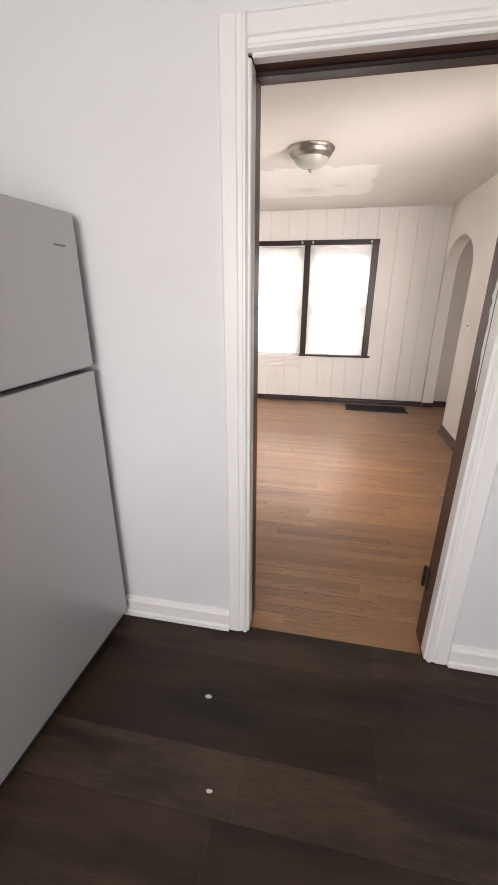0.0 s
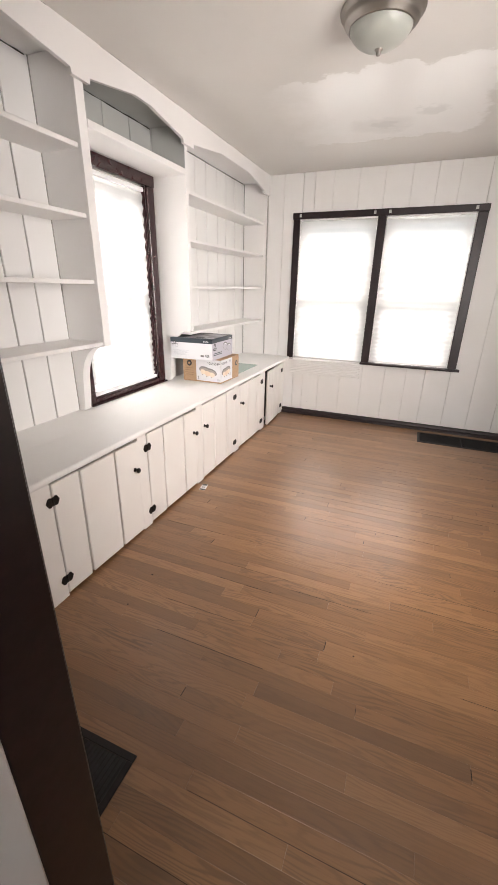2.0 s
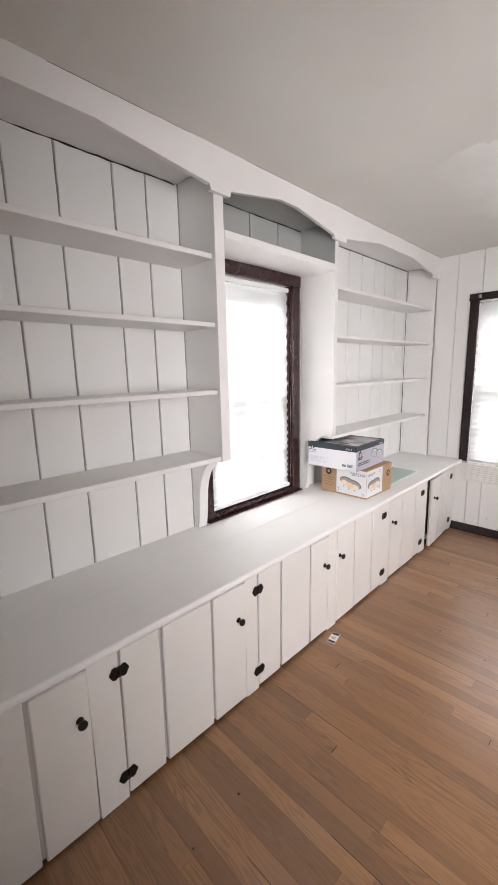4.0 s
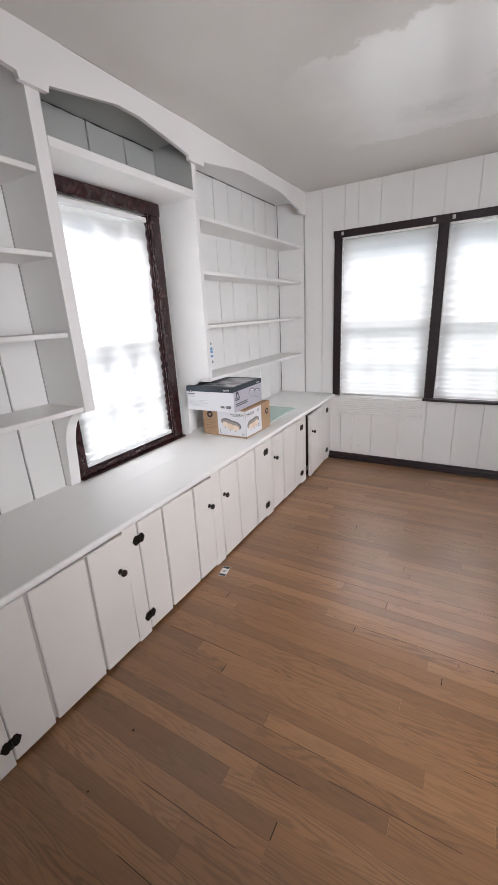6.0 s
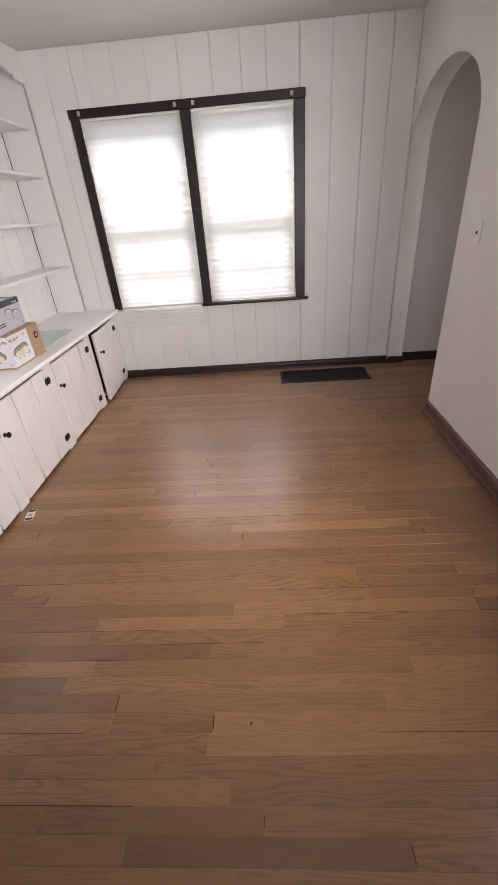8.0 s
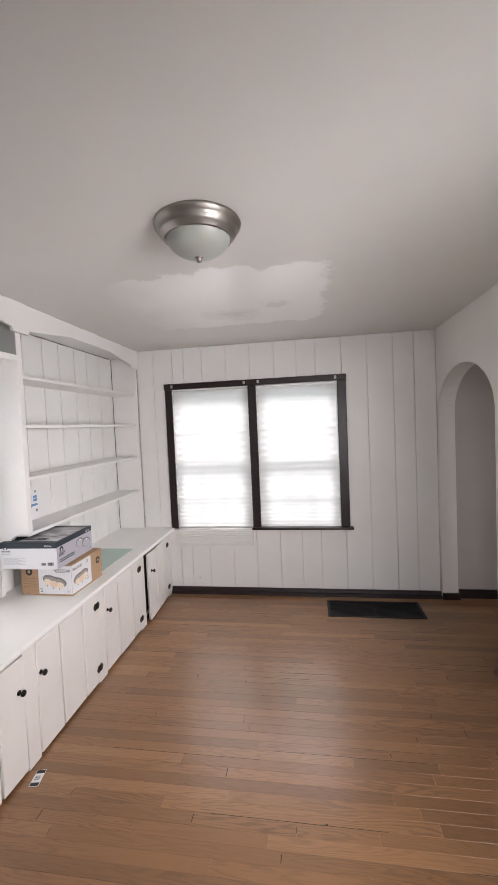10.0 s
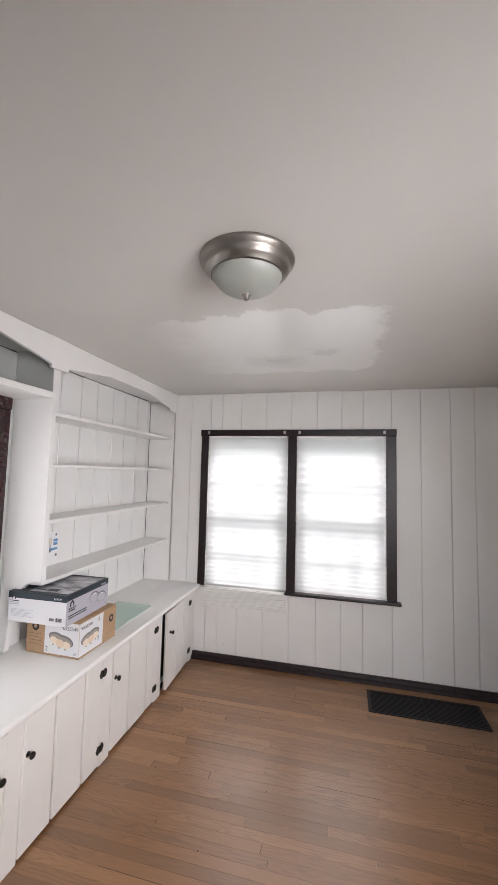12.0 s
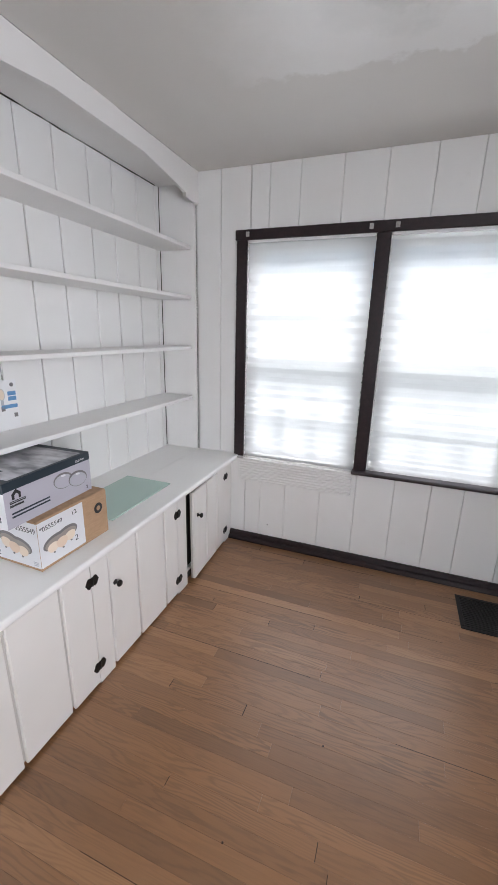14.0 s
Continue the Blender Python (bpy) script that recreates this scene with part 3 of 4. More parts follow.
part("fabric", pleated(-hw, hw, VZ0 + 0.03, VZ1 - 0.035, "x", -0.012), SHADE, sh)
part("head_rail", boxes((-0.03, 0.004, -hw, hw, VZ1 - 0.037, VZ1 - 0.012), bevel=0.003), PAPER, sh)
part("bottom_rail", boxes((-0.028, 0.006, -hw, hw, VZ0 + 0.006, VZ0 + 0.032), bevel=0.004), PAPER, sh)

# ribbed cover under the north window
rp = [(FAR - 0.0005, 0.452)]
for i in range(9):
    z0 = 0.452 + i * 0.0185
    rp += [(FAR - 0.012, z0), (FAR - 0.017, z0 + 0.003), (FAR - 0.017, z0 + 0.0145), (FAR - 0.012, z0 + 0.0175)]
rp.append((FAR - 0.0005, 0.452 + 9 * 0.0185))
cover = tagged(part("ribbed_panel", prism(rp, "x", -1.20, -0.425), PANEL, None, "white painted ribbed cover strip fixed under the window"), category="wall panel")


# ---- wall boards ----
def board(name, bm, material, parent):
    return part(name, bm, material, parent)


cols = [-1.524, -1.356, -1.16, -1.045, -0.863, -0.625, -0.395, -0.165, 0.044, 0.222, 0.455, 0.683, 0.911, 1.09, EAST]
g = 0.0022
rg = random.Random(8)
gaps = [rg.choice((0.0006, 0.0009, 0.0013, 0.0020)) for _ in cols]
OX0, OX1, OZ0, OZ1 = -1.24, 0.488, 0.63, 2.05
for a, b, ga_, gb_ in zip(cols, cols[1:], gaps, gaps[1:]):
    a1, b1 = a + ga_, b - gb_
    pieces = []
    if b1 <= OX0 or a1 >= OX1:
        pieces.append((a1, b1, FAR, FAR + 0.012, 0.0, CEIL))
    else:
        pieces.append((a1, b1, FAR, FAR + 0.012, 0.0, OZ0 - 0.002))
        pieces.append((a1, b1, FAR, FAR + 0.012, OZ1, CEIL))
        if a1 < OX0 or b1 > OX1:
            q0, q1, o = (a1, b1, W1[0][0]) if a1 < OX0 else (b1, a1, W1[1][1])
            c_shape = [(q0, 0.0), (q0, CEIL), (q1, CEIL), (q1, OZ1), (o, OZ1), (o, OZ0), (q1, OZ0), (q1, 0.0)]
            board("wall_board", prism(c_shape, "y", FAR, FAR + 0.012, 0.003), PANEL, wall_north)
            continue
    board("wall_board", boxes(*pieces, bevel=0.003), PANEL, wall_north)
vcols = [1.575, 1.74, 1.95, 2.15, 2.343, 2.523, 2.751, 2.907, 3.098, 3.32, 3.56, 3.80, 4.03, 4.19, 4.40, 4.61, 4.80, 5.01, 5.19, 5.40, 5.59, FAR]
for a, b in zip(vcols, vcols[1:]):
    a1, b1 = a + 0.0034, b - 0.0034
    z_lo = 2.08 if a > 3.0 and b < 4.05 else 0.60
    bs = [(WEST - 0.012, WEST, a1, b1, z_lo, CEIL)]
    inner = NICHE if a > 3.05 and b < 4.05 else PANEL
    if a < 3.1 < b:
        bs = [(WEST - 0.012, WEST, a1, b1, 2.08, CEIL)]
    if 3.75 < a < 3.85:
        bs.append((WEST - 0.012, WEST, V1, b1, 0.60, 2.079))
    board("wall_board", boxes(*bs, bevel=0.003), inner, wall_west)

# ---- countertop and base cabinets ----
ctop = thing("countertop", (-1.5, 3.6, CT - 0.03), "long white painted wooden countertop on the base cabinets", "countertop")
ox, oy, oz = -1.5, 3.6, CT - 0.03


def nose(xf, xb, y0, y1):
    """Counter board with a rounded front edge."""
    r = 0.011
    pts = [(xb, 0.0), (xf - r, 0.0)] + [(xf - r + r * math.sin(a), 0.015 - 0.015 * math.cos(a)) for a in [math.pi * k / 8 for k in range(1, 8)]] + [(xf - r, 0.03), (xb, 0.03)]
    return prism(pts, "y", y0, y1)


part("front_board", nose(-1.208 - ox, -1.5190 - ox, 1.575 - oy, FAR - 0.002 - oy), COUNTER, ctop)
part("back_board", boxes((WEST - ox, -1.5205 - ox, 1.575 - oy, FAR - 0.002 - oy, 0, 0.0295), bevel=0.0012), COUNTER, ctop)


def knob_bm():
    return lathe([(0.012, 0), (0.012, 0.003), (0.006, 0.006), (0.0055, 0.014), (0.009, 0.018), (0.0145, 0.022), (0.0155, 0.027), (0.012, 0.032), (0.0, 0.034)], 16, "x")


def hinge_bm(s=1.0):
    """Butterfly hinge plate: two pointed leaves and a knuckle, lying in the door's plane."""
    half = [(0.0, 0.020), (0.008, 0.019), (0.014, 0.024), (0.024, 0.021), (0.036, 0.0), (0.024, -0.021), (0.014, -0.024), (0.008, -0.019), (0.0, -0.020)]
    pts = half + [(-a, b) for a, b in half[::-1][1:-1]]
    bm = prism(pts, "x", 0.0, 0.0028)
    m2 = lathe([(0, -0.019), (0.0042, -0.018), (0.0042, 0.018), (0, 0.019)], 8, "z", (0.003, 0, 0))
    me = bpy.data.meshes.new("tmp")
    m2.to_mesh(me)
    m2.free()
    bm.from_mesh(me)
    bpy.data.meshes.remove(me)
    for sy in (-1, 1):
        for sz in (-1, 1):
            box(bm, 0.0028, 0.0042, sy * 0.02 - 0.0025, sy * 0.02 + 0.0025, sz * 0.010 - 0.0025, sz * 0.010 + 0.0025)
    return bm


KNOB, HINGE = mesh_of("knob", knob_bm(), IRON), mesh_of("hinge", hinge_bm(), IRON)


def shared(name, me, parent, at, rot=(0, 0, 0)):
    ob = new(name, me)
    ob.parent, ob.location, ob.rotation_euler = parent, at, rot
    return ob


def cabinet(u0, u1, stiles, seams, knob_y, hinge_y, label, open_deg=0.0, z_top=0.573, pivot=None, sag=0.25):
    """One base cabinet: carcass, face stiles and a door of vertical boards with battened joints."""
    c = thing("base_cabinet", (FACE, (u0 + u1) / 2, 0), label, "cabinet", "base cabinets")
    m = (u0 + u1) / 2
    T = CT - 0.032
    back = WEST - FACE + 0.002
    bs = [(back, -0.02, u0 - m + 0.001, u0 - m + 0.016, FLOOR + 0.001, T), (back, -0.02, u1 - m - 0.016, u1 - m - 0.001, FLOOR + 0.001, T), (back, -0.02, u0 - m + 0.016, u1 - m - 0.016, 0.03, 0.045),
          (back, back + 0.01, u0 - m + 0.016, u1 - m - 0.016, 0.045, T)]
    part("body", boxes(*bs), CABINET, c)
    lo, hi = seams[0], seams[-1]
    fr = [(-0.02, 0.0115, a - m, b - m, FLOOR + 0.001, T) for a, b in stiles]
    [part("stile", boxes(q, bevel=0.0015), CABINET, c) for q in fr]
    # Rails coloured near-black to draw the shade above and below the door.
    part("top_rail", boxes((-0.02, -0.002, lo - m, hi - m, 0.5715, T)), DARK_GAP, c, "dark strip drawn as the shaded gap under the countertop")
    part("toe_rail", boxes((-0.035, -0.022, lo - m, hi - m, FLOOR + 0.001, 0.03)), DARK_GAP, c, "toe rail coloured dark for the shade under the door")
    # Black liner paints the shade seen past the ajar door.
    if open_deg:
        part("shade_liner", boxes((-0.055, -0.022, u0 - m + 0.0165, lo - m - 0.001, 0.03, T), (-0.055, -0.04, lo - m, hi - m, 0.046, T)), DARK_GAP, c, "dark liner standing in for the shaded cabinet inside")
    d = new("door")
    d.parent = c
    pv = hinge_y if pivot is None else pivot
    d.location = (0.0, pv - m, 0)
    d.rotation_euler = (radians(-sag if knob_y > hinge_y else sag), 0, radians(open_deg))
    rnd = random.Random(int(u0 * 100))
    e0, e1 = (0.008, -0.0004) if knob_y > hinge_y else (-0.0004, 0.008)
    # Darkened backing paints the shade between the door boards.
    part("backing", boxes((-0.010, 0.0, lo - pv - e0, hi - pv + e1, 0.008, z_top - 0.004)), GROOVE, d, "door backing darkened as shade in the board grooves")
    for a, b in zip(seams, seams[1:]):
        ga = 0.0065 if a != lo else (0.0002 if pv == lo or hinge_y < knob_y else 0.002)
        gb = 0.0065 if b != hi else (0.0002 if hinge_y > knob_y else 0.002)
        part("board", boxes((-0.001, 0.014 + rnd.uniform(-0.0008, 0.0008), a - pv + ga, b - pv - gb, 0.002 + rnd.uniform(-0.003, 0.003), z_top + rnd.uniform(-0.003, 0.001)), bevel=0.004), CABINET, d)
    shared("knob", KNOB, d, (0.014, knob_y - pv, 0.413))
    tagged(d, "white painted board door")
    for z in (0.495, 0.085):
        shared("hinge", HINGE, c, (0.0145, hinge_y - m, z), (0, 0, 0))
    return c


cabinet(1.575, 2.255, [(1.575, 1.655)], [1.655, 1.845, 2.075, 2.252], 2.215, 1.655, "white board-fronted base cabinet near the doorway", sag=0.7)
cabinet(2.255, 2.95, [(2.255, 2.358)], [2.36, 2.518, 2.757, 2.948], 2.90, 2.359, "white board-fronted base cabinet with closed door and dark hinges", sag=0.7)
cabinet(2.95, 3.60, [(2.95, 3.028)], [3.03, 3.19, 3.43, 3.597], 3.555, 3.029, "white board-fronted base cabinet below the side window", sag=0.7)
cabinet(3.60, 4.355, [(3.60, 3.687), (4.257, 4.353)], [3.69, 3.885, 4.105, 4.255], 3.715, 4.256, "white board-fronted base cabinet below the cartons")
cabinet(4.355, 5.01, [(4.908, 5.008)], [4.358, 4.55, 4.78, 4.905], 4.388, 4.906, "white board-fronted base cabinet beneath the green glass")
cabinet(5.01, 5.658, [(5.548, 5.656)], [5.048, 5.235, 5.40, 5.545], 5.10, 5.546, "white board-fronted corner base cabinet with door slightly ajar", 2.8)

# ---- upper shelves, posts, fascia ----
PX, SX = -1.53, -1.548
FZ = 2.335


def bracket_side(y0, y1, z_low=1.04):
    """Upright side board whose foot is cut in a concave curve back to the wall."""
    pts = [(WEST, FZ), (PX, FZ), (PX, z_low), (PX - 0.028, z_low - 0.004)]
    cx, cz, rx, rz = PX - 0.035, 0.80, 0.16, z_low - 0.004 - 0.80
    for k in range(1, 9):
        a = math.pi / 2 + math.pi / 2 * k / 8
        pts.append((cx + rx * math.cos(a), cz + rz * math.sin(a)))
    pts += [(-1.735, 0.70), (-1.745, CT + 0.001), (WEST, CT + 0.001)]
    return prism(pts, "y", y0, y1, 0.0015)


near = thing("shelf_unit", (0, 0, 0), "white built-in open shelf unit near the doorway, all shelves empty", "shelf unit", "shelf units")
part("side_panel", bracket_side(3.078, 3.134), TRIM, near)
part("side_panel", boxes((WEST, PX, 1.575, 1.60, CT + 0.001, FZ), bevel=0.0015), TRIM, near)
for z, t in ((1.983, 0.022), (1.69, 0.02), (1.384, 0.02), (1.066, 0.022)):
    part("shelf", boxes((WEST + 0.001, SX + (0.012 if z < 1.1 else 0), 1.601, 3.077, z - t, z), bevel=0.002), TRIM, near)
part("corner_gap", boxes((WEST + 0.0005, WEST + 0.004, 3.0735, 3.0785, CT + 0.002, FZ)), GREY_JOINT, near, "grey strip along the corner joint")
part("soffit", boxes((WEST, PX - 0.001, 1.575, 3.10, FZ + 0.001, FZ + 0.014)), TRIM, near)

centre = thing("window_niche", (0, 0, 0), "white boxed niche shelf above the side window", "shelf")
part("niche_shelf", boxes((WEST + 0.001, PX + 0.004, 3.135, 4.029, 2.055, 2.09), bevel=0.002), TRIM, centre)
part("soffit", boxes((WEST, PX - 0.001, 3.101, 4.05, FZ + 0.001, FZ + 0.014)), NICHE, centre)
# Thin grey liners over the niche's side faces.
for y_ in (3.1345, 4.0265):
    part("niche_side", boxes((WEST + 0.001, PX - 0.002, y_, y_ + 0.003, 2.0905, FZ)), NICHE, centre, "grey niche side liner")

far_u = thing("shelf_unit", (0, 0, 0), "white built-in open shelf unit in the corner, all shelves empty", "shelf unit", "shelf units")
part("side_panel", bracket_side(4.03, 4.066), TRIM, far_u)
part("side_panel", boxes((WEST, PX, FAR - 0.024, FAR - 0.001, CT + 0.001, FZ), bevel=0.0015), TRIM, far_u)
for z, t in ((1.985, 0.022), (1.683, 0.02), (1.365, 0.02), (1.03, 0.022)):
    part("shelf", boxes((WEST + 0.001, SX - 0.008, 4.067, FAR - 0.026, z - t, z), bevel=0.002), TRIM, far_u)
part("corner_gap", boxes((WEST + 0.0005, WEST + 0.004, FAR - 0.0285, FAR - 0.0245, CT + 0.002, FZ)), DARK_GAP, far_u, "dark open corner joint")
part("corner_gap", boxes((PX - 0.004, PX + 0.0008, FAR - 0.0032, FAR - 0.0004, CT + 0.002, FZ)), DARK_GAP, far_u, "dark open corner joint")
part("soffit", boxes((WEST, PX - 0.001, 4.051, FAR - 0.002, FZ + 0.001, FZ + 0.014)), TRIM, far_u)

H0, H1, H2 = 2.222, 2.245, 2.302
fas = [(1.575, CEIL), (1.575, H0), (1.62, H0), (1.63, H1), (2.05, H2), (2.56, H2), (3.045, H1), (3.05, H0), (3.16, H0), (3.165, H1), (3.50, H2), (3.64, H2),
       (3.985, H1), (3.99, H0), (4.12, H0), (4.125, H1), (4.55, H2), (5.10, H2), (5.50, H1), (5.505, H0), (FAR - 0.001, H0), (FAR - 0.001, CEIL)]
fascia = part("fascia_board", prism(fas, "x", PX, PX + 0.02), TRIM, None, "white scalloped fascia board across the top of the shelves")
tagged(fascia, category="fascia board")


# ---- ceiling light ----
lamp = thing("ceiling_light", (-0.258, 3.445, CEIL), "flush ceiling light with brushed nickel rim and frosted bowl, switched off", "ceiling light")
part("base_ring", lathe([(0.0, 0), (0.163, 0), (0.166, -0.006), (0.164, -0.014), (0.154, -0.021), (0.149, -0.030), (0.148, -0.038), (0.142, -0.047), (0.134, -0.052), (0.130, -0.060), (0.125, -0.064), (0.122, -0.056)], 64), METAL, lamp)
part("bowl", lathe([(0.123, -0.055), (0.121, -0.066), (0.112, -0.082), (0.096, -0.098), (0.074, -0.111), (0.048, -0.120), (0.022, -0.125), (0.0, -0.126)], 64), FROST, lamp)
part("finial", lathe([(0.016, -0.122), (0.0165, -0.127), (0.012, -0.130), (0.009, -0.133), (0.0105, -0.138), (0.008, -0.144), (0, -0.147)], 20), METAL, lamp)


# ---- floor registers ----
def register(cx, cy, w, d, label, along="x", slats=22):
    r = thing("floor_register", (cx, cy, FLOOR), label, "floor register")
    f = 0.022
    h = 0.006
    part("frame", boxes((-w / 2, w / 2, -d / 2, -d / 2 + f, 0.0005, h), (-w / 2, w / 2, d / 2 - f, d / 2, 0.0005, h), (-w / 2, -w / 2 + f, -d / 2 + f, d / 2 - f, 0.0005, h), (w / 2 - f, w / 2, -d / 2 + f, d / 2 - f, 0.0005, h), bevel=0.0015), GRILLE, r)
    part("backing", boxes((-w / 2 + f, w / 2 - f, -d / 2 + f, d / 2 - f, 0.0002, 0.0012)), INK, r)
    for i in range(slats):
        if along == "x":
            c = -d / 2 + f + (d - 2 * f) * (i + 0.5) / slats
            part("slat", boxes((-w / 2 + f, w / 2 - f, c - 0.0015, c + 0.0015, 0.0014, h - 0.001)), GRILLE, r)
        else:
            c = -w / 2 + f + (w - 2 * f) * (i + 0.5) / slats
            part("slat", boxes((c - 0.0015, c + 0.0015, -d / 2 + f, d / 2 - f, 0.0014, h - 0.001)), GRILLE, r)
    part("divider", boxes((-0.003, 0.003, -d / 2 + f, d / 2 - f, 0.0014, h)) if along == "x" else boxes((-w / 2 + f, w / 2 - f, -0.003, 0.003, 0.0014, h)), GRILLE, r)
    return r


register(0.643, 5.385, 0.795, 0.30, "large dark metal return air grille set in the oak floor", "x", 16)
register(-0.742, 1.775, 0.395, 0.28, "dark metal floor register near the doorway", "y", 24)

# ---- refrigerator ----
fx, fy0, fy1 = -0.89, 0.60, 1.388
fr = thing("refrigerator", (fx - 0.36, (fy0 + fy1) / 2, 0), "grey top-freezer refrigerator standing against the kitchen wall", "refrigerator", turn=-3)
cy = (fy0 + fy1) / 2
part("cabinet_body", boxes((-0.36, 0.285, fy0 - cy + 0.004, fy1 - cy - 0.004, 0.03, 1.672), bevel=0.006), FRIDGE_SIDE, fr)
part("gasket", boxes((0.285, 0.297, fy0 - cy + 0.012, fy1 - cy - 0.012, 0.07, 1.665)), GASKET, fr)
part("freezer_door", boxes((0.297, 0.36, fy0 - cy, fy1 - cy, 1.195, 1.682), bevel=0.008, seg=3), FRIDGE, fr)
part("fridge_door", boxes((0.297, 0.36, fy0 - cy, fy1 - cy, 0.06, 1.18), bevel=0.008, seg=3), FRIDGE, fr)
part("badge", boxes((0.36, 0.3615, 1.275 - cy, 1.328 - cy, 1.578, 1.584), bevel=0.0005), SILVER_INK, fr, "small dark maker's badge")
part("kick_plate", boxes((0.25, 0.33, fy0 - cy + 0.01, fy1 - cy - 0.01, 0.004, 0.055)), GASKET, fr)
part("top_hinge", boxes((0.28, 0.35, fy0 - cy + 0.01, fy0 - cy + 0.06, 1.682, 1.692), bevel=0.002), FRIDGE_SIDE, fr)


# ---- cartons on the counter ----
def text_on(body, size, at, rot, material, parent, name="lettering"):
    cu = bpy.data.curves.new(name, "FONT")
    cu.body, cu.size, cu.extrude = body, size, 0.0002
    ob = new(name, cu)
    ob.parent, ob.location, ob.rotation_euler = parent, at, rot
    cu.materials.append(material)
    return ob


def ellipse(u, v, rx, rz, tilt, lower=False):
    out = []
    for k in range(24):
        a = 2 * math.pi * k / 24
        p, q = rx * math.cos(a), rz * math.sin(a) * (0.55 if lower and math.sin(a) > 0 else 1)
        out.append((u + p * math.cos(tilt) - q * math.sin(tilt), v + p * math.sin(tilt) + q * math.cos(tilt)))
    return out


def fixture_print(parent, on, u, v, s, tilt=-0.25):
    """Flat printed picture of a twin-bowl ceiling light: silver rim and pale bowls."""
    shapes = [(-0.020, 0.006, 0.044, 0.023, SILVER_INK, False), (0.022, 0.006, 0.044, 0.023, SILVER_INK, False), (-0.020, 0.003, 0.038, 0.017, TAUPE_INK, False), (0.022, 0.003, 0.038, 0.017, TAUPE_INK, False),
              (-0.032, -0.004, 0.020, 0.020, CARTON_AMBER, True), (0.034, -0.004, 0.020, 0.020, CARTON_AMBER, True), (0.001, -0.006, 0.021, 0.022, AMBER, True),
              (-0.032, -0.026, 0.003, 0.003, SILVER_INK, False), (0.034, -0.026, 0.003, 0.003, SILVER_INK, False), (0.001, -0.030, 0.003, 0.003, SILVER_INK, False)]
    for k, (du, dv, rx, rz, mt, low) in enumerate(shapes):
        cu_, cv_ = u + s * (du * math.cos(tilt) - dv * math.sin(tilt)), v + s * (du * math.sin(tilt) + dv * math.cos(tilt))
        pts = ellipse(cu_, cv_, rx * s, rz * s, tilt, low)
        lift = 0.0010 + 0.0003 * k
        part("printed_fixture", prism(pts, "y", -lift, -0.0002) if on == "s" else prism(pts, "x", 0.0002, lift), mt, parent)


# lower kraft carton: 0.345 wide (x), 0.33 deep (y), 0.19 high; local origin at its front right foot
lc = thing("lighting_carton", (-1.305, 4.078, CT), "brown kraft lighting carton with white printed label on the countertop", "carton", "lighting cartons", -1)
W, D, Hh = 0.345, 0.335, 0.188
part("carton_body", boxes((-W, 0, 0, D, 0.0005, Hh), bevel=0.002), KRAFT, lc)
part("top_flap", boxes((-W + 0.003, -0.003, 0.003, D / 2 - 0.001, Hh, Hh + 0.003), (-W + 0.003, -0.003, D / 2 + 0.001, D - 0.003, Hh, Hh + 0.003)), KRAFT, lc)
ls = new("label_south")
ls.parent = lc
part("label_sheet", boxes((-0.222, -0.001, -0.0008, 0, 0.012, Hh - 0.004)), CARTON_WHITE, ls)
text_on("*0555549", 0.028, (-0.118, -0.0012, 0.145), (radians(90), 0, 0), INK, ls)
text_on("2", 0.034, (-0.214, -0.0012, 0.024), (radians(90), 0, 0), INK, ls)
fixture_print(ls, "s", -0.118, 0.085, 1.25, -0.22)
for i in range(3):
    part("printed_bar", boxes((-0.035, -0.012, -0.0012, -0.0002, 0.02 + i * 0.006, 0.023 + i * 0.006)), PALE_INK, ls)
le = new("label_east")
le.parent = lc
part("label_sheet", boxes((0, 0.0008, 0.001, 0.205, 0.012, Hh - 0.004)), CARTON_WHITE, le)
text_on("*0555549", 0.025, (0.0012, 0.008, 0.148), (radians(90), 0, radians(90)), INK, le)
text_on("2", 0.032, (0.0012, 0.155, 0.045), (radians(90), 0, radians(90)), INK, le)
text_on("12", 0.026, (0.0012, 0.15, 0.15), (radians(90), radians(-12), radians(90)), INK, le)
fixture_print(le, "e", 0.092, 0.085, 1.2, 0.12)


def disc(axis, u, v, r, mt, parent, name="printed_disc"):
    pts = [(u + r * math.cos(2 * math.pi * i / 24), v + r * math.sin(2 * math.pi * i / 24)) for i in range(24)]
    return part(name, prism(pts, axis, -0.0012, -0.0002) if axis == "y" else prism(pts, axis, 0.0002, 0.0012), mt, parent)


disc("y", -0.285, 0.145, 0.023, INK, lc)
disc("x", 0.285, 0.125, 0.022, INK, lc)
disc("y", -0.285, 0.145, 0.010, KRAFT, lc).location = (0, -0.0008, 0)
disc("x", 0.285, 0.125, 0.010, KRAFT, lc).location = (0.0008, 0, 0)
for i in range(4):
    part("printed_bar", boxes((-0.325, -0.245, -0.001, -0.0002, 0.05 + i * 0.018, 0.053 + i * 0.018)), BROWN_INK, lc)

uc = thing("lighting_carton", (-1.34, 4.005, CT + Hh + 0.0035), "white and navy lighting carton stacked on the kraft carton", "carton", "lighting cartons", 1.5)
W, D, Hh = 0.36, 0.385, 0.158
part("carton_body", boxes((-W, 0, 0, D, 0, Hh), bevel=0.002), CARTON_WHITE, uc)
part("east_print", boxes((0, 0.0008, 0.0, D, 0.0, Hh - 0.03)), CARTON_LILAC, uc)
part("navy_band", boxes((-W, 0.001, -0.001, 0, Hh - 0.033, Hh), (0, 0.001, 0, D, Hh - 0.03, Hh)), CARTON_NAVY, uc)
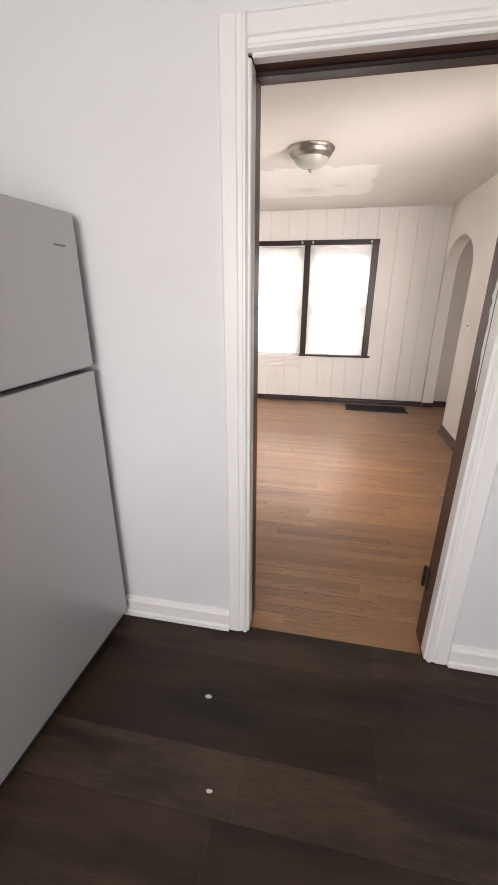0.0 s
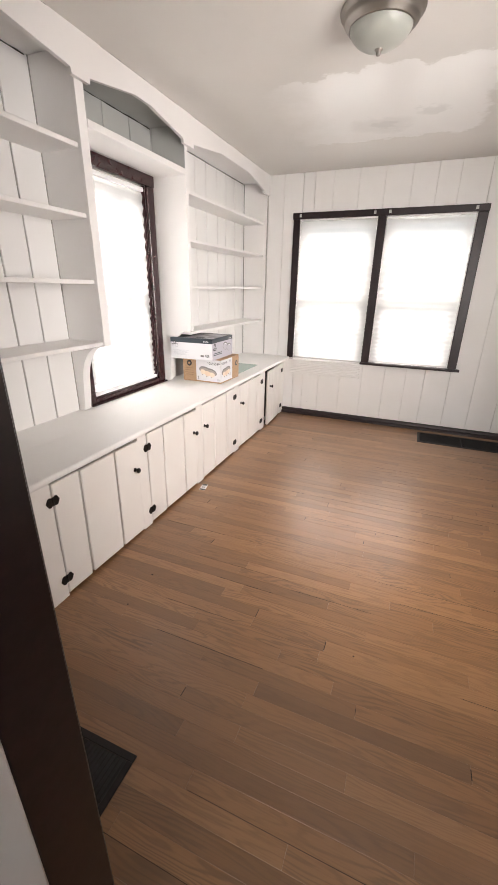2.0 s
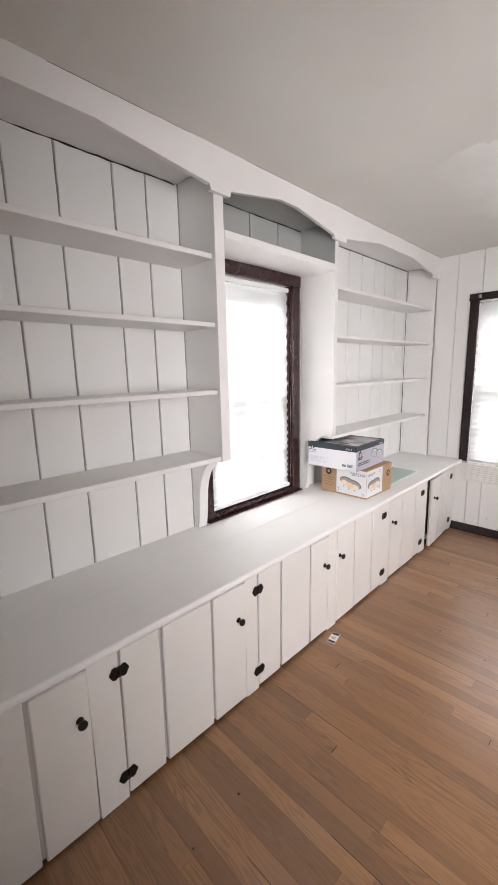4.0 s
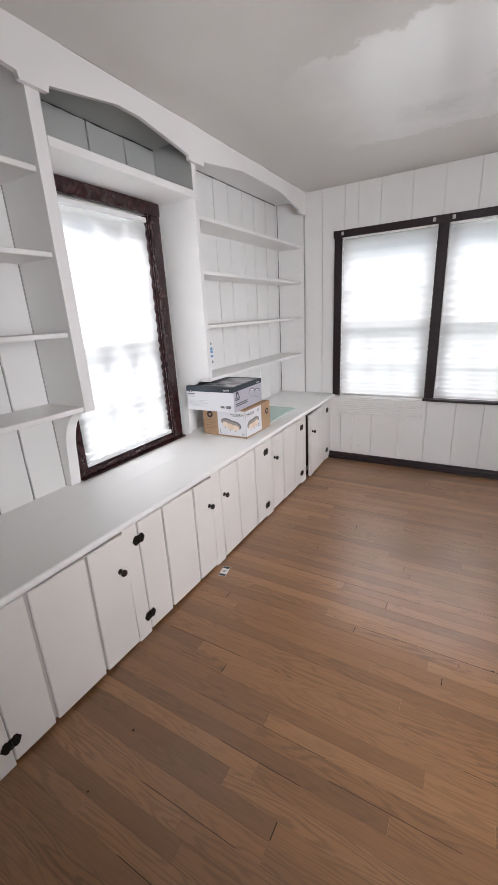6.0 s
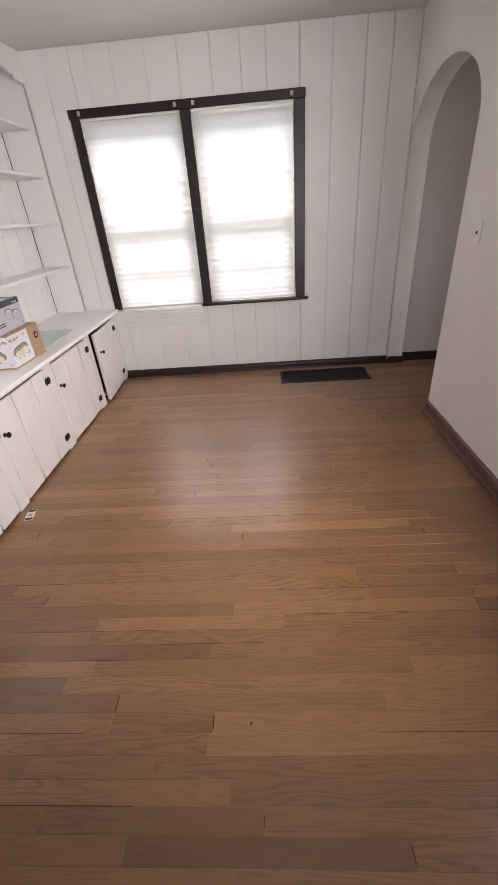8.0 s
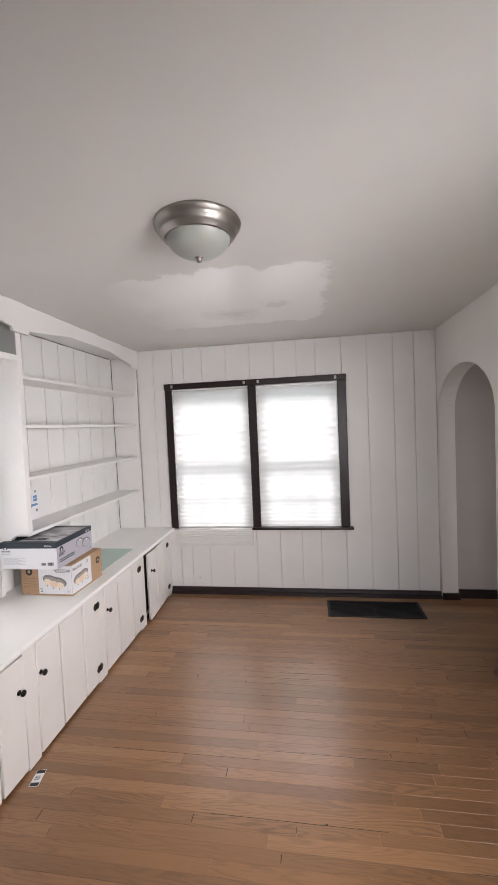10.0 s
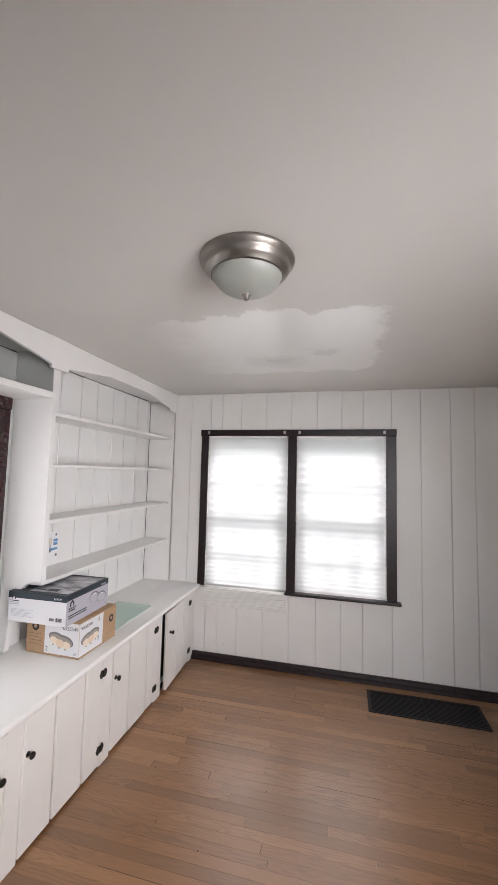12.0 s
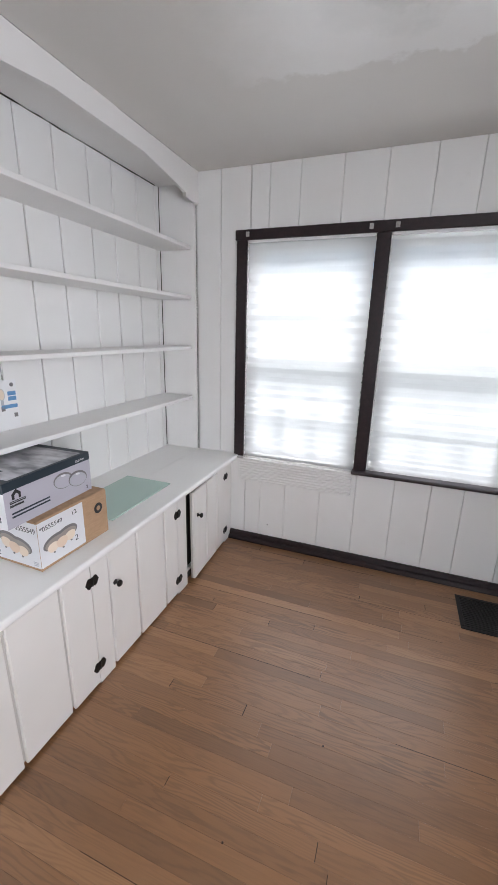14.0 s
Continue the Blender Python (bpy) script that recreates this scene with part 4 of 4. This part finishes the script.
part("top_print", boxes((-W + 0.001, 0.0, 0, D, Hh, Hh + 0.0012)), CARTON_NAVY, uc)
part("top_picture", boxes((-W + 0.10, -0.012, 0.03, D - 0.03, Hh + 0.0014, Hh + 0.002)), LID_PRINT, uc, "pale printed picture on the lid")
fl = [(0.002 + D * 0.9 * k / 10, Hh - 0.03 + 0.045 * math.sin(math.pi * 0.62 * k / 10)) for k in range(11)]
part("open_flap", prism(fl + [(p, q - 0.002) for p, q in fl[::-1]], "x", -W - 0.004, -W + 0.09), CARTON_NAVY, uc, "bowed navy lid flap")
text_on("0555549", 0.013, (-0.075, -0.0012, Hh - 0.024), (radians(90), 0, 0), CARTON_WHITE, uc)


def house_logo(parent, on, u, v, s):
    pts = [(u - s, v), (u + s, v), (u + s, v + 1.1 * s), (u, v + 2.0 * s), (u - s, v + 1.1 * s)]
    inner = [(u - 0.45 * s, v), (u + 0.45 * s, v), (u + 0.45 * s, v + 0.8 * s), (u, v + 1.2 * s), (u - 0.45 * s, v + 0.8 * s)]
    if on == "s":
        part("printed_logo", prism(pts, "y", -0.0016, -0.0002), INK, parent)
        part("printed_logo", prism(inner, "y", -0.002, -0.0014), CARTON_WHITE, parent)
    else:
        part("printed_logo", prism(pts, "x", 0.0002, 0.0016), INK, parent)
        part("printed_logo", prism(inner, "x", 0.0014, 0.002), CARTON_LILAC, parent)


house_logo(uc, "s", -0.325, 0.118, 0.012)
house_logo(uc, "e", 0.045, 0.095, 0.017)
for bar in ((0.0009, 0.0014, 0.018, 0.078, 0.082, 0.091), (0.0009, 0.0014, 0.018, 0.070, 0.070, 0.079)):
    part("printed_bar", boxes(bar), INK, uc)
for bar in ((-W + 0.035, -W + 0.075, 0.15, 0.24), (-0.17, -0.10, 0.05, 0.09), (-0.24, -0.18, 0.06, 0.07)):
    part("printed_bar", boxes((*bar, Hh + 0.0022, Hh + 0.0026)), CARTON_NAVY, uc)
text_on("0555549", 0.013, (0.0013, D - 0.075, Hh - 0.024), (radians(90), 0, radians(90)), CARTON_WHITE, uc)
for i in range(3):
    part("printed_bar", boxes((-0.35, -0.295, -0.001, -0.0002, 0.108 - i * 0.009, 0.112 - i * 0.009)), INK if i == 0 else PALE_INK, uc)
    part("printed_bar", boxes((0.0009, 0.0014, 0.02, 0.075, 0.086 - i * 0.009, 0.089 - i * 0.009)), PALE_INK, uc)
for i in range(7):
    part("printed_bar", boxes((-0.34, -0.20 - 0.02 * (i % 3), -0.001, -0.0002, 0.05 + i * 0.006 - 0.02, 0.0515 + i * 0.006 - 0.02)), PALE_INK, uc)
for i in range(9):
    part("barcode_bar", boxes((-0.06 + i * 0.0042, -0.0585 + i * 0.0042 + 0.001 * (i % 2), -0.001, -0.0002, 0.022, 0.042)), INK, uc)
part("printed_bar", boxes((-0.10, -0.072, -0.001, -0.0002, 0.024, 0.038)), SILVER_INK, uc)
fe = new("print_east")
fe.parent = uc
for k, (a, b) in enumerate(((0.245, 0.086), (0.315, 0.070))):
    for n_, (rx_, rz_, dz_, ink) in enumerate(((0.048, 0.031, 0.0, SILVER_INK), (0.044, 0.026, -0.003, PALE_INK), (0.038, 0.019, -0.006, CARTON_LILAC), (0.012, 0.004, 0.019, CARTON_WHITE))):
        part("printed_fixture", prism(ellipse(a, b + dz_, rx_, rz_, -0.15), "x", 0.0009, 0.0012 + 0.0003 * n_ + 0.0012 * k), ink, fe)
for i in range(2):
    part("printed_bar", boxes((0.0009, 0.0014, 0.02, 0.175, 0.045 - i * 0.012, 0.051 - i * 0.012)), CARTON_NAVY, fe)
text_on("2", 0.02, (0.0016, 0.355, 0.012), (radians(90), 0, radians(90)), INK, fe)

# green glass plate
gp = part("glass_plate", boxes((-0.145, 0.145, -0.24, 0.24, 0.0005, 0.0065), bevel=0.0015), GREEN_GLASS, None, "green tinted glass plate lying flat on the countertop", (-1.482, 4.725, CT))
tagged(gp, category="glass plate")

# card leaning on the shelf unit wall
card = thing("bulb_leaflet", (WEST + 0.004, 4.36, 1.031), "white printed light bulb leaflet with blue stamp leaning on the shelf", "leaflet", turn=2)
part("sheet", boxes((0, 0.0012, -0.105, 0.095, 0.001, 0.215)), PAPER, card)
for k_ in range(3):
    yb = -0.065 + k_ * 0.042
    pb = [(yb + 0.015 * math.cos(2 * math.pi * i / 18), 0.155 + 0.026 * math.sin(2 * math.pi * i / 18)) for i in range(18)]
    part("printed_bulb", prism(pb, "x", 0.0013, 0.0016), PALE_INK, card)
    pb = [(yb + 0.0125 * math.cos(2 * math.pi * i / 18), 0.156 + 0.0235 * math.sin(2 * math.pi * i / 18)) for i in range(18)]
    part("printed_glow", prism(pb, "x", 0.0013, 0.0019), CARTON_AMBER if k_ == 2 else CARTON_WHITE, card)
    part("printed_cap", boxes((0.0013, 0.0018, yb - 0.009, yb + 0.009, 0.085, 0.104)), SILVER_INK, card)
    part("printed_neck", boxes((0.0013, 0.0017, yb - 0.007, yb + 0.007, 0.104, 0.13)), PALE_INK, card)
part("blue_stamp", boxes((0.0013, 0.0018, 0.048, 0.088, 0.148, 0.166), (0.0013, 0.0018, 0.048, 0.088, 0.126, 0.144)), BLUE_INK, card)
part("blue_stamp", boxes((0.0013, 0.0018, 0.012, 0.09, 0.094, 0.110)), BLUE_INK, card)
part("printed_bar", boxes((0.0013, 0.0018, -0.095, -0.03, 0.182, 0.187)), PALE_INK, card)
part("printed_block", boxes((0.0013, 0.0018, 0.068, 0.086, 0.052, 0.070)), SILVER_INK, card)
part("printed_mark", lathe([(0, 0.0013), (0.009, 0.0013), (0.009, 0.0018), (0, 0.0018)], 14, "x", (0, 0.072, 0.194)), SILVER_INK, card)

# ---- fittings on the east wall ----
th = thing("thermostat", (EAST, 3.61, 1.49), "white plastic thermostat on the cream wall", "thermostat")
part("case", boxes((-0.028, 0, -0.06, 0.06, 0.0, 0.095), bevel=0.006, seg=2), PLATE, th)
part("display", boxes((-0.029, -0.0275, -0.02, 0.02, 0.055, 0.075)), PALE_INK, th)
sw = thing("light_switch", (EAST, 4.33, 1.15), "ivory light switch plate on the cream wall", "light switch")
part("plate", boxes((-0.006, 0, -0.035, 0.035, -0.057, 0.057), bevel=0.002), PLATE, sw)
part("toggle", boxes((-0.014, -0.006, -0.004, 0.004, -0.008, 0.008), bevel=0.002), IRON, sw)
ou = thing("open_outlet_box", (EAST, 3.13, 0.41), "open wall outlet with loose wires hanging out of cream wall", "outlet")
part("opening", boxes((-0.003, 0, -0.035, 0.035, -0.057, 0.057), bevel=0.0005), PLATE, ou)
part("socket_hole", lathe([(0, -0.004), (0.012, -0.004), (0.012, -0.001), (0, -0.001)], 14, "x", (0, 0.01, 0.018)), IRON, ou)
part("socket_hole", lathe([(0, -0.004), (0.009, -0.004), (0.009, -0.001), (0, -0.001)], 14, "x", (0, -0.018, 0.02)), IRON, ou)


def wire(pts, r, material, parent, name="wire"):
    cu = bpy.data.curves.new(name, "CURVE")
    cu.dimensions, cu.bevel_depth, cu.bevel_resolution = "3D", r, 2
    sp = cu.splines.new("NURBS")
    sp.points.add(len(pts) - 1)
    for p, q in zip(sp.points, pts):
        p.co = (*q, 1)
    sp.use_endpoint_u, sp.order_u = True, 3
    cu.materials.append(material)
    ob = new(name, cu)
    ob.parent = parent
    return ob


wire([(-0.003, 0.012, 0.012), (-0.02, 0.02, -0.01), (-0.03, 0.03, -0.05), (-0.02, 0.02, -0.09)], 0.0022, IRON, ou)
wire([(-0.003, 0.0, 0.0), (-0.02, -0.012, -0.02), (-0.024, -0.016, -0.06)], 0.0022, PLATE, ou)

# ---- litter and marks ----
tag = thing("barcode_tag", (-1.205, 3.57, FLOOR + 0.0006), "small white barcode tag fallen on the floor by the cabinets", "tag", turn=12)
part("paper", boxes((-0.022, 0.022, -0.045, 0.045, 0, 0.001)), PAPER, tag)
part("printed_bar", boxes((-0.02, 0.02, -0.043, -0.025, 0.001, 0.0014), (-0.02, 0.02, 0.025, 0.043, 0.001, 0.0014)), CARTON_NAVY, tag)
for i in range(6):
    part("barcode_bar", boxes((-0.012 + i * 0.004, -0.0105 + i * 0.004, -0.012, 0.012, 0.001, 0.0014)), INK, tag)


def crumb(name, at, sx, sy, sz, material, label, seed):
    r = random.Random(seed)
    bm = bmesh.new()
    bmesh.ops.create_icosphere(bm, subdivisions=2, radius=1)
    for v in bm.verts:
        k = r.uniform(0.75, 1.2)
        v.co = Vector((v.co.x * sx * k, v.co.y * sy * k, max(v.co.z * sz * k, -sz * 0.3) + sz * 0.3))
    ob = part(name, bm, material, None, label, at)
    return tagged(ob, category="litter", group="floor specks")


crumb("plaster_crumb", (-0.391, 1.078, -0.004), 0.012, 0.008, 0.004, DEBRIS, "pale plaster crumb on the dark kitchen floor", 3)
crumb("plaster_crumb", (-0.301, 0.786, -0.004), 0.010, 0.006, 0.003, DEBRIS, "pale plaster crumb on the dark kitchen floor", 4)
for k, (sx_, sy_) in enumerate(((-0.995, 2.633), (0.148, 3.495), (-0.98, 2.42), (0.03, 2.55), (0.22, 1.66), (-0.12, 1.60), (0.62, 3.2), (-0.32, 4.35), (-0.55, 3.95))):
    crumb("floor_speck", (sx_, sy_, FLOOR + 0.0003), 0.0055 if k < 2 else 0.0035, 0.004, 0.0012, NAILHEAD, "tiny dark speck on the oak strip floor", 10 + k)

# open cracks in the old paint
def crack(name, pts, axis, at, w, label, parent=None):
    """Uneven hairline strip standing a hair proud of the painted face."""
    r = random.Random(len(pts) * 7 + int(abs(at) * 100))
    bm = bmesh.new()
    rows = []
    for u, v in pts:
        k = w * r.uniform(0.3, 1.2)
        row = []
        for s_ in (-k / 2, k / 2):
            row.append(bm.verts.new({"x": (at, u, v + s_), "y": (u + s_, at, v), "z": (u + s_, v, at)}[axis]))
        rows.append(row)
    for p, q in zip(rows, rows[1:]):
        bm.faces.new((p[0], p[1], q[1], q[0]))
    return tagged(part(name, bm, DARK_GAP, parent, label), category="crack", kind="structure")


rc = random.Random(5)
for a, b in ((1.62, 2.30), (2.42, 2.95), (3.25, 3.95), (4.10, 4.72), (4.9, 5.58)):
    n_ = int((b - a) / 0.04)
    crack("ceiling_crack", [(a + (b - a) * i / n_, CEIL - 0.0012 + rc.uniform(-0.0005, 0.0005)) for i in range(n_ + 1)], "x", PX + 0.0204, 0.0018, "thin dark crack where the fascia board meets the ceiling")
for a, b in ((1.62, 3.06), (3.15, 4.02), (4.08, 5.60)):
    n_ = int((b - a) / 0.04)
    crack("board_gap", [(a + (b - a) * i / n_, FZ - 0.004 + rc.uniform(-0.0015, 0.0015)) for i in range(n_ + 1)], "x", WEST + 0.0004, 0.008, "dark open gap above the wall boards")
rw = random.Random(21)
edge = [(KIT + 0.0585, 1.14)] + [(KIT + 0.066 + 0.022 * math.sin(math.pi * k / 26) * rw.uniform(0.45, 1.25), 1.15 + 0.54 * k / 26) for k in range(27)] + [(KIT + 0.0585, 1.70)]
part("paint_smear", prism(edge, "x", DX1 - 0.0008, DX1 - 0.0001), TRIM, jl, "ragged smear of white paint on the lining edge")
mark = part("nail_hole", lathe([(0, 0), (0.004, 0), (0.004, 0.001), (0, 0.001)], 10, "z"), NAILHEAD, None, "small dark nail hole in white board wall", (-0.98, FAR - 0.0008, 0.13))
mark.rotation_euler = (radians(90), 0, 0)
tagged(mark, category="nail hole")

# ---- floors: boards last ----
floor = structure("floor", boxes((-1.95, 3.2, KIT + 0.012, FAR + 0.1, -0.1, FLOOR - 0.0125)), FLOOR_JOINT, "narrow oak strip floor with satin finish", "floor")
kfloor = structure("kitchen_floor", boxes((-1.95, 2.0, -1.6, KIT + 0.012, -0.1, -0.011)), DARK_GAP, "dark brown wood-look plank floor", "floor")


def plank_mesh(name, L, Wd, T, material):
    """A plank with chamfered top edges, centred, top at z 0."""
    c = 0.0004
    v, f = [], []
    for z, i in ((-T, 0), (-c, 0), (0, c)):
        for sx_, sy_ in ((-1, -1), (1, -1), (1, 1), (-1, 1)):
            v.append((sx_ * (L / 2 - i), sy_ * (Wd / 2 - i), z))
    for k in (0, 4):
        for j in range(4):
            f.append((k + j, k + (j + 1) % 4, k + 4 + (j + 1) % 4, k + 4 + j))
    f.append((8, 9, 10, 11))
    me = bpy.data.meshes.new(name)
    me.from_pydata(v, [], f)
    me.materials.append(material)
    return me


CACHE = {}


def plank(name, cx, cy, cz, L, Wd, T, material, parent):
    key = (material.name, round(L, 3), round(Wd, 4))
    if key not in CACHE:
        CACHE[key] = plank_mesh(name, L, Wd, T, material)
    ob = new(name, CACHE[key])
    ob.location, ob.parent = (cx, cy, cz), parent
    return ob


def run(x0, x1, cy, width, top, parent, name, material, rnd, lens, gap, T):
    x_ = x0 - rnd.uniform(0, lens[0])
    while x_ < x1 - 0.02:
        L = rnd.uniform(*lens)
        a, b = max(x_, x0), min(x_ + L, x1)
        if x1 - b < 0.12:
            b = x1
        if b - a > 0.05:
            plank(name, (a + b) / 2, cy, top + rnd.uniform(-0.0003, 0.0001), b - a - gap, width - gap, T, material, parent)
            if material is OAK and b < x1:
                ends.append((b, cy))
        x_ = b if b > x_ else x_ + L


ends = []
rr = random.Random(11)
pitch = 0.0569
yy = FAR - 0.005 - pitch / 2
while yy > BACK - 0.05:
    x1 = EAST - 0.002 if yy < 4.5 else 2.4
    run(-1.30, x1, yy, pitch, FLOOR, floor, "floor_board", OAK, rr, (0.3, 1.35), 0.0004, 0.012)
    yy -= pitch
while yy > KIT + 0.01:
    run(DX0, DX1, yy, pitch, FLOOR, floor, "floor_board", OAK, rr, (0.5, 1.2), 0.0011, 0.012)
    yy -= pitch
yk = yy + pitch / 2 - 0.004
yy = yk - 0.0895
while yy > -1.45:
    run(-1.72, 1.9, yy, 0.179, -0.004, kfloor, "floor_plank", VINYL, rr, (1.19, 1.22), 0.0004, 0.007)
    yy -= 0.179

# open joints between the oak boards
rj = random.Random(29)
butts = rj.sample(ends, 46)
bm = bmesh.new()
for x_, y_ in butts:
    h_, w_ = rj.uniform(0.012, 0.026), rj.uniform(0.0008, 0.0018)
    box(bm, x_ - w_, x_ + w_, y_ - h_, y_ + h_, FLOOR - 0.001, FLOOR + 0.0003)
part("open_joint", bm, NAILHEAD, floor, "short dark open joints at the board ends")
bm = bmesh.new()
for x_, y_ in rj.sample(ends, 34):
    L_, w_ = rj.uniform(0.12, 0.55), rj.uniform(0.0005, 0.0011)
    yj, xa = y_ + pitch / 2, max(x_ - L_, -1.28)
    box(bm, xa, min(x_ + L_, 1.26), yj - w_, yj + w_, FLOOR - 0.001, FLOOR + 0.0003)
part("long_joint", bm, NAILHEAD, floor, "long thin dark open joints between boards")
